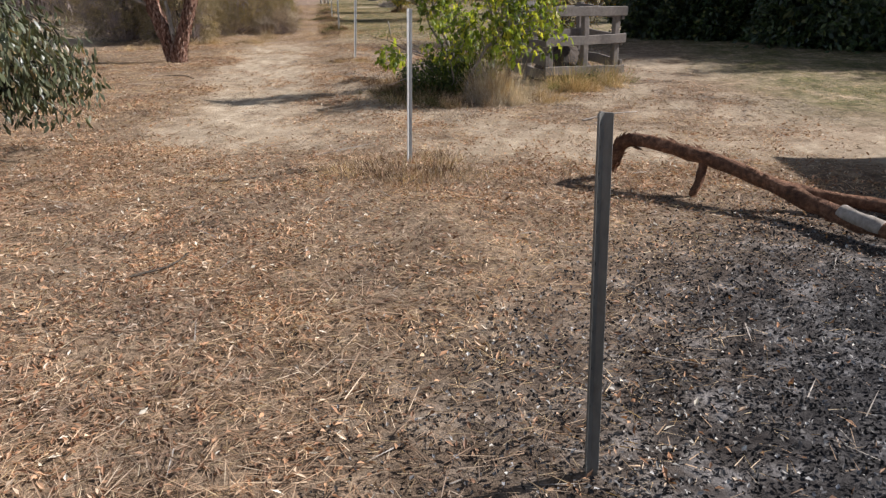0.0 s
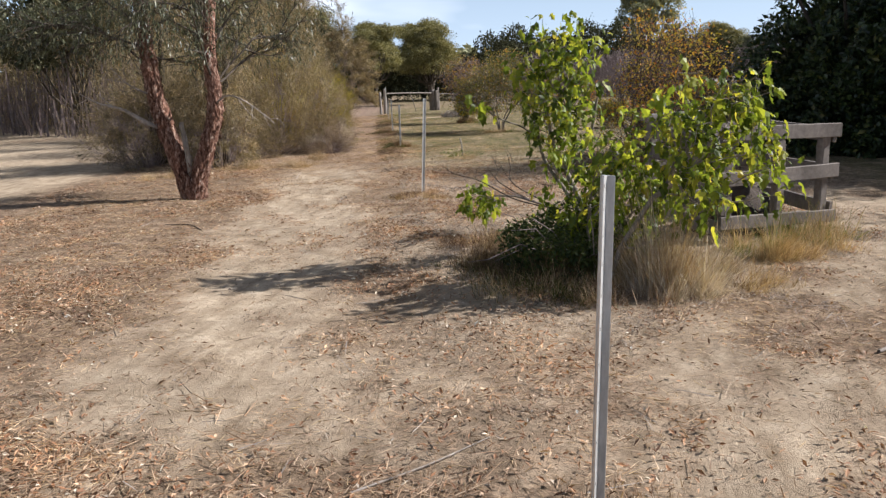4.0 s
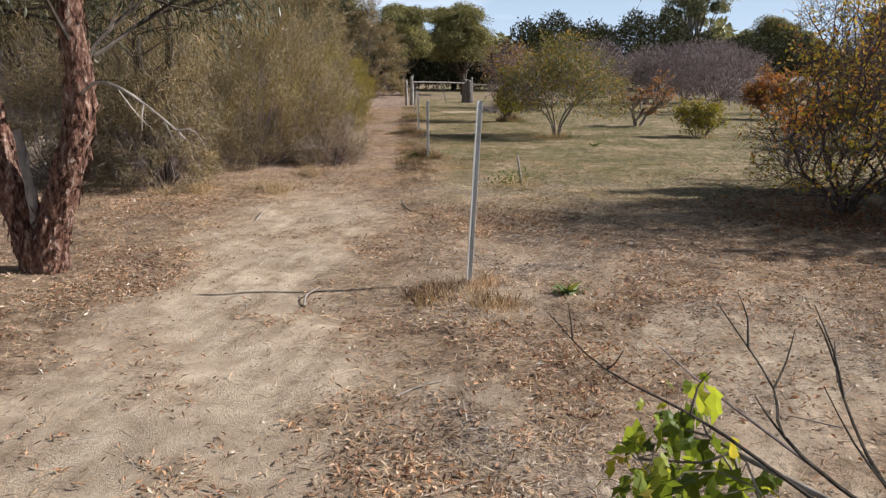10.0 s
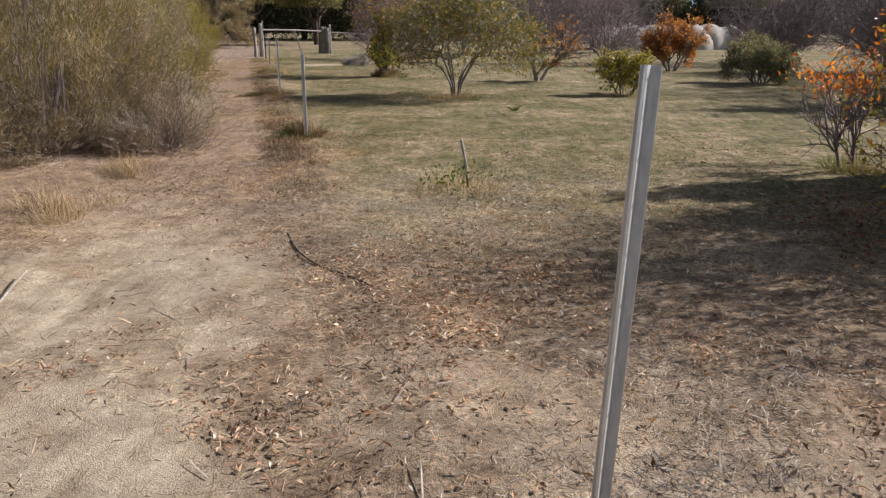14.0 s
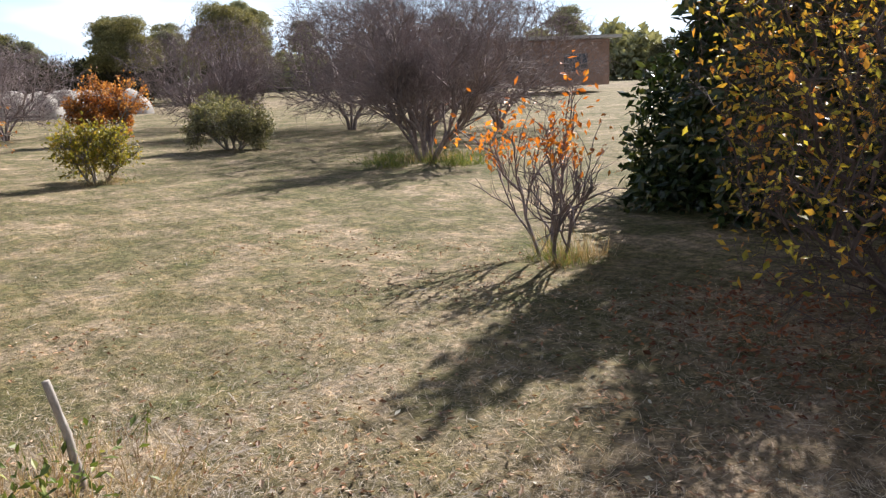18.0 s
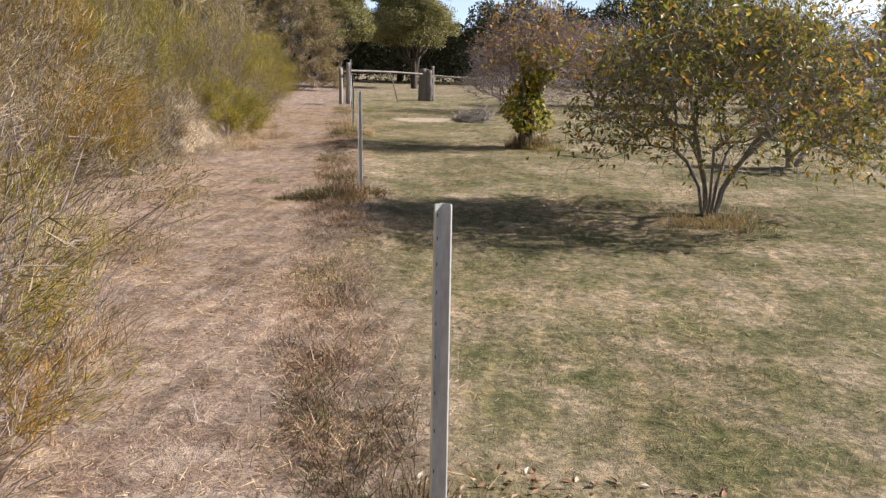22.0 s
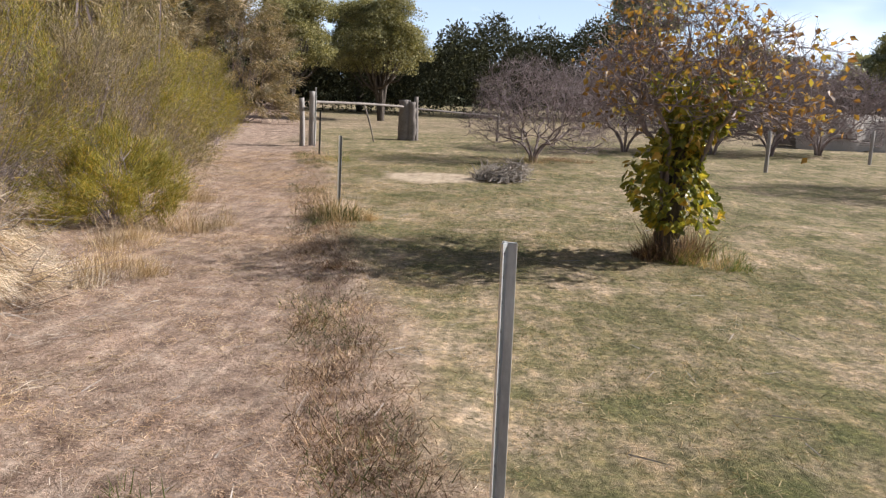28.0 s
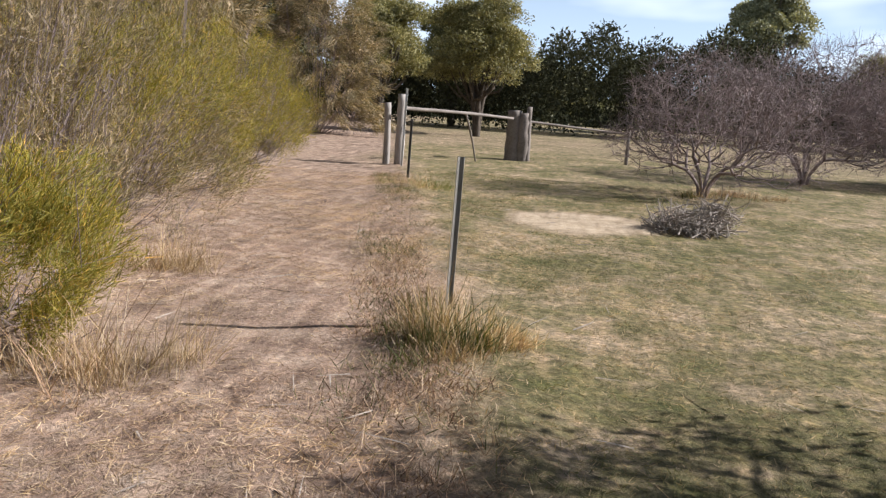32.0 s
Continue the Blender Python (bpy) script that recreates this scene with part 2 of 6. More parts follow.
def fill_tree(rng, thick, fine, tips, roots, targets, r_tip=0.0025, r_max=0.05, step=0.16, sprig=3, sprig_len=0.16, bow=0.04, power=0.4, split=0.008):
    """A tree that grows from the root points to reach every target, each by the nearest limb; twigs stand along it."""
    pos, par, far = [np.array(q, float) for q in roots], [max(k - 1, -1) for k in range(len(roots))], []
    for k in range(len(roots)):
        far.append(0.0 if k == 0 else far[-1] + np.linalg.norm(pos[k] - pos[k - 1]))
    room = len(pos) + len(targets) * 14
    arr = np.full((room, 3), 1e6)
    arr[:len(pos)] = pos
    way = np.full(room, 1e6)
    way[:len(pos)] = far
    par = par + [0] * (room - len(pos))
    n, lines = len(pos), [list(range(len(pos)))]
    top = np.array(roots[-1], float)
    order = np.argsort(np.linalg.norm(targets - top, axis=1) * rng.uniform(0.75, 1.25, len(targets)))
    for t in targets[order]:
        gap = np.linalg.norm(arr[:n] - t, axis=1)
        s = int(np.argmin(gap + 0.28 * way[:n] + (arr[:n, 2] > t[2] + 0.3 * gap) * 0.6))
        m = int(min(12, max(1, round(gap[s] / step))))
        line = [s]
        lift_by = rng.normal(0, bow, 3) * gap[s] * 3
        for q in range(1, m + 1):
            f = q / m
            arr[n] = arr[s] * (1 - f) + t * f + lift_by * (f * (1 - f) * 2) + (rng.normal(0, 0.12 * step, 3) if q < m else 0)
            way[n] = way[line[-1]] + gap[s] / m
            par[n] = line[-1]
            line.append(n)
            n += 1
        lines.append(line)
    load = np.ones(n)
    for k in range(n - 1, 0, -1):
        load[par[k]] += load[k] if par[k] >= 0 else 0
    rad = np.minimum(r_tip * load ** power, r_max)
    for line in lines:
        if len(line) < 2:
            continue
        r = rad[line].copy()
        r[0] = min(r[0], r[1] * 1.3)
        tube(thick if r[1] > split else fine, arr[line], r, 7 if r[1] > 0.025 else (5 if r[1] > split else 3))
    for line in lines[1:]:
        for k in line[1:]:
            w = arr[k] - arr[par[k]]
            tips.append((arr[k], unit(w)))
            for _ in range(sprig if rad[k] < split else 0):
                d = unit(unit(w) * 0.7 + rng.normal(0, 0.6, 3)) * sprig_len * rng.uniform(0.5, 1.3)
                tube(fine, [arr[k], arr[k] + d * 0.5 + rng.normal(0, 0.08 * sprig_len, 3), arr[k] + d], [r_tip, r_tip * 0.8, r_tip * 0.4], 3)
                tips.append((arr[k] + d, unit(d)))


def in_dome(rng, n, centre, radii, inner=0.2, rough=0.15, low=-1.0):
    """Places filling a bumpy rounded crown."""
    q = unit(rng.normal(size=(n * 2, 3)))
    q = q[q[:, 2] > low][:n]
    bump = 1 + rough * np.sin(q @ rng.normal(0, 4, 3)) + rough * 0.7 * np.sin(q @ rng.normal(0, 8, 3) + 1)
    return np.array(centre) + q * np.array(radii) * (bump * (inner + (1 - inner) * rng.random(len(q)) ** 0.4))[:, None]


# ---- plan ----
FENCE = [(-40.0, 13.0), (2.47, 2.01), (6.95, 0.74), (16.2, -1.78), (25.05, -4.25), (32.4, -6.27), (40.3, -8.4), (52.0, -11.5), (200.0, -52.0)]
FY, FX = np.array([a for a, b in FENCE]), np.array([b for a, b in FENCE])


def fence_x(y):
    return np.interp(y, FY, FX)


def wave(x, y, s, k=0):
    """Smooth noise of plan position, about -1 to 1."""
    return (np.sin(x * 1.7 * s + 1.3 + k) * np.sin(y * 1.3 * s + 0.7 + 2 * k) + np.sin((x + 0.6 * y) * 2.9 * s + k * 1.7)
            * np.sin((y - 0.5 * x) * 2.3 * s + 2.1) * 0.6 + np.sin((x * 0.7 - y) * 5.3 * s + k) * np.sin((x + y * 0.4) * 4.7 * s) * 0.35) / 1.6


def lift(x, y):
    """Height of the ground."""
    x, y = np.asarray(x, float), np.asarray(y, float)
    z = 0.022 * wave(x, y, 0.9) + 0.014 * wave(x, y, 3.1, 2) + 0.006 * wave(x, y, 6.3, 5)
    d = x - fence_x(y)
    z = z - 0.03 * np.exp(-((d + 1.75) / 0.8) ** 2) + 0.04 * np.exp(-(d / 0.35) ** 2) * (y > 1)
    return z * np.exp(-np.maximum(np.hypot(x + 3, (y - 26) * 0.6) - 26, 0) / 8)


def smooth(a, lo, hi):
    t = np.clip((a - lo) / (hi - lo), 0, 1)
    return t * t * (3 - 2 * t)


def zones(x, y):
    """Shares of bare sand, mown grass, dry litter and ash at a place of the plan."""
    d = x - fence_x(y)
    wig = 0.35 * wave(x, y, 0.8, 1) + 0.2 * wave(x, y, 2.7, 4)
    sand = smooth(1.05 - np.abs(d + 1.75 + 0.2 * wave(x, y, 0.5, 7)) + wig, -0.15, 0.6) * smooth(y, 6.0, 8.5) * smooth(-y, -23.5, -18.5)
    cross = smooth(1.3 - np.abs(y - 8.4 + 0.1 * d) + wig, -0.1, 0.7) * smooth(d, -3.0, -1.5)
    sand = np.maximum(sand, (0.45 + 0.45 * smooth(wave(x, y, 1.1, 12) + 0.6 * wave(x, y, 3.7, 3), -0.5, 0.5)) * cross)
    sand = sand * (0.6 + 0.4 * smooth(wave(x, y, 1.3, 15) + 0.7 * wave(x, y, 4.3, 6), -0.7, 0.1))
    sand = np.maximum(sand, smooth(1.25 - np.hypot((x + 7.6) / 0.9, (y - 45.6) / 1.0) + wig * 0.5, 0, 0.35))
    sand = np.maximum(sand, 0.8 * smooth(0.3 + wave(x, y, 0.9, 9) + 0.5 * wave(x, y, 2.9, 4), 0.0, 0.6) * smooth(d, -1.3, 0.0) * smooth(-y, -19.5, -15) * smooth(y, 8, 10))
    far_left = smooth(-(x + 8.2 + 0.15 * (y - 15)), 0.0, 1.0) * smooth(y, 10, 14) * smooth(-y, -60, -40)
    sand = np.maximum(sand, far_left * smooth(0.75 + wave(x, y, 0.12, 3), 0.0, 0.4))
    grass = smooth(d + wig * 0.6, -0.35, 0.5) * smooth(y + wig * 1.5, 18.0, 22.5)
    grass = grass * (1 - 0.95 * sand * (y > 30))
    grass = grass * (1 - 0.35 * smooth(y, 62.0, 66.0) * smooth(-y, -84.0, -80.0))
    grass = np.maximum(grass, smooth(x, 4.0, 6.0) * smooth(-y, -40.0, -30.0) * smooth(y + wig, 8.5, 11))
    litter = (1 - sand) * (1 - grass)
    ash = smooth(1.0 - np.hypot((x - 4.95) / 2.75, (y - 2.7) / 2.75) + wig * 0.25, -0.55, 0.34)
    thatch = smooth(y + wig, 19.5, 24.0) * smooth(-np.abs(d + 2.0), -6.5, -4.5)
    thatch = np.maximum(thatch, smooth(y, 55.0, 72.0))
    grass = np.maximum(grass, 0.75 * smooth(y + 2 * wig, 51.0, 55.0) * smooth(-y, -90.0, -70.0) * smooth(x, -14.0, -12.0))
    return np.clip(np.stack([sand * (1 - ash), grass, thatch, ash, litter * (1 - ash)], -1), 0, 1)


# ---- materials ----
def shader(name):
    m = bpy.data.materials.new(name)
    m.use_nodes = True
    nt = m.node_tree
    bs = nt.nodes["Principled BSDF"]
    return m, nt, bs


def put(nt, kind, **values):
    nd = nt.nodes.new(kind)
    for key, value in values.items():
        nd.inputs[key.replace("_", " ")].default_value = value
    return nd


def noise_of(nt, scale, detail=4.0, rough=0.6, vec=None):
    nd = put(nt, "ShaderNodeTexNoise", Scale=scale, Detail=detail, Roughness=rough)
    if vec is not None:
        nt.links.new(vec, nd.inputs["Vector"])
    return nd.outputs[0]


def ramp_of(nt, fac, stops):
    nd = nt.nodes.new("ShaderNodeValToRGB")
    els = nd.color_ramp.elements
    while len(els) < len(stops):
        els.new(0.5)
    for el, (at, col) in zip(els, stops):
        el.position = at
        el.color = (*col, 1) if len(col) == 3 else col
    nt.links.new(fac, nd.inputs[0])
    return nd.outputs[0]


def mix_of(nt, fac, a, b, blend="MIX"):
    nd = nt.nodes.new("ShaderNodeMixRGB")
    nd.blend_type = blend
    for sock, value in zip(nd.inputs, (fac, a, b)):
        if isinstance(value, bpy.types.NodeSocket):
            nt.links.new(value, sock)
        elif isinstance(value, (int, float)):
            sock.default_value = value
        else:
            sock.default_value = (*value, 1)
    return nd.outputs[0]


def bump_of(nt, bs, height, strength, dist):
    nd = put(nt, "ShaderNodeBump", Strength=strength, Distance=dist)
    nt.links.new(height, nd.inputs["Height"])
    nt.links.new(nd.outputs[0], bs.inputs["Normal"])


def place_of(nt):
    return nt.nodes.new("ShaderNodeNewGeometry").outputs["Position"]


def leaf_mat(name, stops, rough=0.5, through=0.3, spec=0.4):
    """Leaf stuff whose colour differs from leaf to leaf, with some light shining through."""
    m, nt, bs = shader(name)
    geo = nt.nodes.new("ShaderNodeNewGeometry")
    col = ramp_of(nt, geo.outputs["Random Per Island"], stops)
    spot = noise_of(nt, 9.0, 3.0, 0.6, geo.outputs["Position"])
    col = mix_of(nt, 0.55, col, ramp_of(nt, spot, [(0.3, (0.55, 0.55, 0.55)), (0.7, (1.25, 1.2, 1.1))]), "MULTIPLY")
    patch = noise_of(nt, 1.5, 3.0, 0.6, geo.outputs["Position"])
    col = mix_of(nt, 0.8, col, ramp_of(nt, patch, [(0.35, (0.6, 0.62, 0.68)), (0.65, (1.3, 1.25, 1.15))]), "MULTIPLY")
    nt.links.new(col, bs.inputs["Base Color"])
    bs.inputs["Roughness"].default_value = rough
    bs.inputs["Specular IOR Level"].default_value = spec
    tr = nt.nodes.new("ShaderNodeBsdfTranslucent")
    nt.links.new(mix_of(nt, 1.0, col, (1.5, 1.35, 0.7), "MULTIPLY"), tr.inputs["Color"])
    mx = nt.nodes.new("ShaderNodeMixShader")
    mx.inputs[0].default_value = through
    nt.links.new(bs.outputs[0], mx.inputs[1])
    nt.links.new(tr.outputs[0], mx.inputs[2])
    nt.links.new(mx.outputs[0], nt.nodes["Material Output"].inputs["Surface"])
    return m


def bark_mat(name, stops, scale=14.0, stretch=0.25, depth=0.02, rough=0.9):
    m, nt, bs = shader(name)
    mp = nt.nodes.new("ShaderNodeMapping")
    mp.inputs["Scale"].default_value = (1, 1, stretch)
    nt.links.new(place_of(nt), mp.inputs["Vector"])
    fine = noise_of(nt, scale, 8.0, 0.7, mp.outputs[0])
    wide = noise_of(nt, scale * 0.17, 3.0, 0.5, mp.outputs[0])
    col = ramp_of(nt, fine, stops)
    col = mix_of(nt, 0.6, col, ramp_of(nt, wide, [(0.3, (0.5, 0.5, 0.5)), (0.7, (1.3, 1.25, 1.2))]), "MULTIPLY")
    nt.links.new(col, bs.inputs["Base Color"])
    bs.inputs["Roughness"].default_value = rough
    bs.inputs["Specular IOR Level"].default_value = 0.2
    bump_of(nt, bs, fine, 0.8, depth)
    return m


def ground_mat():
    m, nt, bs = shader("dry_ground")
    pos = place_of(nt)
    zone = nt.nodes.new("ShaderNodeAttribute")
    zone.attribute_name = "zone"
    sep = nt.nodes.new("ShaderNodeSeparateColor")
    nt.links.new(zone.outputs["Color"], sep.inputs[0])
    fine, mid, wide, grit = noise_of(nt, 38, 8, 0.75, pos), noise_of(nt, 4.5, 6, 0.65, pos), noise_of(nt, 0.55, 4, 0.55, pos), noise_of(nt, 120, 3, 0.7, pos)
    crumb = noise_of(nt, 14, 6, 0.7, pos)
    along = nt.nodes.new("ShaderNodeMapping")
    along.inputs["Rotation"].default_value = (0, 0, radians(-15.5))
    along.inputs["Scale"].default_value = (1.0, 0.16, 1.0)
    nt.links.new(pos, along.inputs["Vector"])
    streak = noise_of(nt, 7.0, 5, 0.65, along.outputs[0])
    speck = ramp_of(nt, noise_of(nt, 55, 2, 0.5, pos), [(0.26, (0.42, 0.37, 0.33)), (0.34, (1.0, 1.0, 1.0)), (0.72, (1.0, 1.0, 1.0)), (0.8, (1.3, 1.3, 1.28))])
    sand = mix_of(nt, 0.9, ramp_of(nt, mid, [(0.3, (0.3, 0.232, 0.16)), (0.48, (0.405, 0.322, 0.23)), (0.58, (0.465, 0.375, 0.272)), (0.75, (0.55, 0.455, 0.345))]),
                  ramp_of(nt, fine, [(0.3, (0.5, 0.47, 0.43)), (0.44, (0.96, 0.96, 0.96)), (0.75, (1.15, 1.15, 1.15))]), "MULTIPLY")
    sand = mix_of(nt, 0.75, sand, ramp_of(nt, streak, [(0.34, (0.62, 0.59, 0.55)), (0.48, (0.97, 0.97, 0.97)), (0.66, (1.14, 1.14, 1.14))]), "MULTIPLY")
    sand = mix_of(nt, 0.85, sand, speck, "MULTIPLY")
    earth = mix_of(nt, 0.9, ramp_of(nt, mid, [(0.3, (0.125, 0.085, 0.057)), (0.5, (0.23, 0.165, 0.112)), (0.72, (0.37, 0.285, 0.2))]),
                   ramp_of(nt, fine, [(0.32, (0.3, 0.27, 0.25)), (0.5, (1.0, 1.0, 1.0)), (0.68, (1.7, 1.65, 1.6))]), "MULTIPLY")
    earth = mix_of(nt, 0.7, earth, ramp_of(nt, crumb, [(0.36, (0.5, 0.48, 0.46)), (0.5, (1.0, 1.0, 1.0)), (0.66, (1.4, 1.36, 1.3))]), "MULTIPLY")
    turf_n = ramp_of(nt, mix_of(nt, 0.45, mix_of(nt, 0.4, mid, wide), noise_of(nt, 1.7, 5, 0.7, pos)), [(0.4, (0.105, 0.108, 0.045)), (0.485, (0.175, 0.152, 0.082)), (0.555, (0.27, 0.215, 0.145)), (0.65, (0.42, 0.33, 0.245))])
    turf = mix_of(nt, 0.9, turf_n, ramp_of(nt, fine, [(0.34, (0.5, 0.5, 0.44)), (0.5, (0.95, 0.95, 0.95)), (0.66, (1.45, 1.4, 1.32))]), "MULTIPLY")
    turf = mix_of(nt, 0.8, turf, ramp_of(nt, crumb, [(0.38, (0.5, 0.52, 0.45)), (0.5, (0.93, 0.93, 0.93)), (0.62, (1.55, 1.46, 1.36))]), "MULTIPLY")
    turf = mix_of(nt, 0.6, turf, ramp_of(nt, streak, [(0.36, (0.62, 0.64, 0.55)), (0.5, (0.97, 0.97, 0.97)), (0.64, (1.4, 1.3, 1.2))]), "MULTIPLY")
    ash = mix_of(nt, 0.8, ramp_of(nt, mid, [(0.35, (0.03, 0.028, 0.029)), (0.52, (0.08, 0.075, 0.075)), (0.7, (0.28, 0.27, 0.275))]),
                 ramp_of(nt, fine, [(0.35, (0.4, 0.4, 0.4)), (0.6, (1.0, 1.0, 1.0)), (0.78, (2.4, 2.4, 2.4))]), "MULTIPLY")
    thatch = mix_of(nt, 0.9, ramp_of(nt, mid, [(0.3, (0.155, 0.104, 0.078)), (0.5, (0.29, 0.212, 0.162)), (0.72, (0.44, 0.35, 0.275))]),
                    ramp_of(nt, fine, [(0.33, (0.45, 0.42, 0.4)), (0.5, (0.95, 0.95, 0.95)), (0.66, (1.5, 1.46, 1.42))]), "MULTIPLY")
    thatch = mix_of(nt, 0.75, thatch, ramp_of(nt, streak, [(0.36, (0.55, 0.53, 0.52)), (0.5, (0.97, 0.97, 0.97)), (0.64, (1.38, 1.36, 1.34))]), "MULTIPLY")
    earth = mix_of(nt, sep.outputs[2], earth, thatch)
    col = mix_of(nt, sep.outputs[0], earth, sand)
    col = mix_of(nt, sep.outputs[1], col, turf)
    alpha = zone.outputs["Alpha"]
    col = mix_of(nt, alpha, col, ash)
    col = mix_of(nt, 0.5, col, ramp_of(nt, wide, [(0.3, (0.72, 0.71, 0.69)), (0.7, (1.22, 1.2, 1.17))]), "MULTIPLY")
    nt.links.new(col, bs.inputs["Base Color"])
    bs.inputs["Roughness"].default_value = 0.97
    bs.inputs["Specular IOR Level"].default_value = 0.12
    bump_of(nt, bs, mix_of(nt, 0.3, mix_of(nt, 0.4, mix_of(nt, 0.5, fine, crumb), mid), grit), 1.0, 0.028)
    return m


def plain_mat(name, col, rough=0.7, metal=0.0, scale=30.0, vary=0.35, bump=0.3, depth=0.004, stretch=(1, 1, 1)):
    m, nt, bs = shader(name)
    mp = nt.nodes.new("ShaderNodeMapping")
    mp.inputs["Scale"].default_value = stretch
    nt.links.new(place_of(nt), mp.inputs["Vector"])
    fine, wide = noise_of(nt, scale, 6, 0.65, mp.outputs[0]), noise_of(nt, scale * 0.12, 3, 0.5, mp.outputs[0])
    shade = ramp_of(nt, mix_of(nt, 0.5, fine, wide), [(0.3, (1 - vary,) * 3), (0.7, (1 + vary * 0.6,) * 3)])
    nt.links.new(mix_of(nt, 1.0, col, shade, "MULTIPLY"), bs.inputs["Base Color"])
    bs.inputs["Roughness"].default_value = rough
    bs.inputs["Metallic"].default_value = metal
    bump_of(nt, bs, fine, bump, depth)
    return m


GROUND = ground_mat()
STEEL = plain_mat("galvanised_steel", (0.52, 0.52, 0.5), 0.5, 0.25, 60, 0.4, 0.2, 0.001, (1, 1, 0.3))
DULL_STEEL = plain_mat("dull_grey_steel", (0.17, 0.165, 0.15), 0.6, 0.4, 60, 0.4, 0.2, 0.001, (1, 1, 0.3))
BRIGHT_STEEL = plain_mat("pale_steel_edge", (0.72, 0.72, 0.7), 0.35, 0.6, 60, 0.2, 0.1, 0.001)
DARK_HOLE = plain_mat("dark_hole", (0.02, 0.018, 0.016), 0.9)
BLACK_STEEL = plain_mat("black_painted_steel", (0.05, 0.045, 0.04), 0.6, 0.3, 50, 0.4)
TIMBER = plain_mat("weathered_timber", (0.2, 0.172, 0.15), 0.9, 0.0, 22, 0.55, 0.7, 0.006, (1, 1, 1))
OLD_WOOD = plain_mat("silver_grey_wood", (0.33, 0.30, 0.27), 0.9, 0.0, 26, 0.5, 0.8, 0.008, (1, 1, 0.15))
RED_BARK = bark_mat("peeling_red_bark", [(0.36, (0.034, 0.02, 0.016)), (0.46, (0.15, 0.073, 0.05)), (0.55, (0.31, 0.175, 0.125)), (0.66, (0.58, 0.47, 0.39))], 26, 0.35, 0.08)
DARK_BARK = bark_mat("dark_rough_bark", [(0.3, (0.03, 0.026, 0.022)), (0.55, (0.09, 0.075, 0.06)), (0.75, (0.19, 0.16, 0.135))], 12, 0.25, 0.04)
GREY_BARK = bark_mat("pale_grey_bark", [(0.3, (0.13, 0.115, 0.10)), (0.55, (0.27, 0.245, 0.215)), (0.75, (0.42, 0.39, 0.35))], 18, 0.5, 0.01)
FIG_BARK = bark_mat("smooth_pale_bark", [(0.3, (0.12, 0.1, 0.08)), (0.55, (0.26, 0.23, 0.19)), (0.75, (0.42, 0.39, 0.34))], 24, 0.6, 0.006)
TWIG = bark_mat("purple_grey_twig", [(0.3, (0.15, 0.117, 0.112)), (0.55, (0.28, 0.228, 0.22)), (0.75, (0.42, 0.365, 0.355))], 20, 0.6, 0.004)
DARK_TWIG = bark_mat("dark_brown_twig", [(0.3, (0.06, 0.045, 0.038)), (0.55, (0.12, 0.092, 0.08)), (0.75, (0.22, 0.18, 0.16))], 20, 0.6, 0.004)
DEAD_TWIG = bark_mat("bleached_dead_twig", [(0.3, (0.2, 0.17, 0.14)), (0.55, (0.36, 0.32, 0.28)), (0.75, (0.52, 0.48, 0.43))], 20, 0.6, 0.004)
LOG_BARK = bark_mat("red_brown_dead_bark", [(0.3, (0.045, 0.028, 0.02)), (0.5, (0.15, 0.075, 0.045)), (0.65, (0.27, 0.15, 0.09)), (0.78, (0.42, 0.31, 0.23))], 22, 1.0, 0.03)

FIG_LEAF = leaf_mat("fig_leaf", [(0.0, (0.055, 0.09, 0.016)), (0.3, (0.13, 0.19, 0.028)), (0.65, (0.25, 0.33, 0.045)), (0.93, (0.4, 0.43, 0.07)), (1.0, (0.52, 0.45, 0.08))], 0.48, 0.55, 0.4)
FAR_DARK = leaf_mat("far_dark_leaf", [(0.0, (0.045, 0.05, 0.03)), (0.5, (0.085, 0.09, 0.05)), (1.0, (0.15, 0.15, 0.085))], 0.6, 0.15, 0.2)
# Weed green darkened to carry the fig tree's shade.
SHADED_WEED_LEAF = leaf_mat("shaded_weed_leaf", [(0.0, (0.025, 0.04, 0.012)), (0.6, (0.055, 0.085, 0.022)), (1.0, (0.12, 0.15, 0.04))], 0.55, 0.2, 0.3)
RED_BLADE = leaf_mat("dark_red_brown_blade", [(0.0, (0.075, 0.045, 0.03)), (0.5, (0.15, 0.092, 0.06)), (0.85, (0.26, 0.175, 0.115)), (1.0, (0.42, 0.31, 0.21))], 0.7, 0.2, 0.15)
DARK_BLADE = leaf_mat("dark_green_blade", [(0.0, (0.04, 0.052, 0.016)), (0.6, (0.085, 0.1, 0.03)), (1.0, (0.17, 0.165, 0.06))], 0.6, 0.25, 0.2)
MULCH = leaf_mat("grey_brown_mulch", [(0.0, (0.11, 0.085, 0.07)), (0.4, (0.26, 0.205, 0.165)), (0.75, (0.43, 0.36, 0.3)), (1.0, (0.64, 0.58, 0.52))], 0.75, 0.05, 0.15)
GUM_LEAF = leaf_mat("gum_leaf", [(0.0, (0.042, 0.051, 0.027)), (0.5, (0.082, 0.098, 0.052)), (0.85, (0.156, 0.166, 0.101)), (1.0, (0.248, 0.185, 0.101))], 0.38, 0.2, 0.5)
OLIVE_NEEDLE = leaf_mat("grey_olive_needle", [(0.0, (0.125, 0.106, 0.062)), (0.5, (0.225, 0.19, 0.112)), (0.85, (0.37, 0.3, 0.19)), (1.0, (0.56, 0.44, 0.31))], 0.6, 0.25, 0.2)
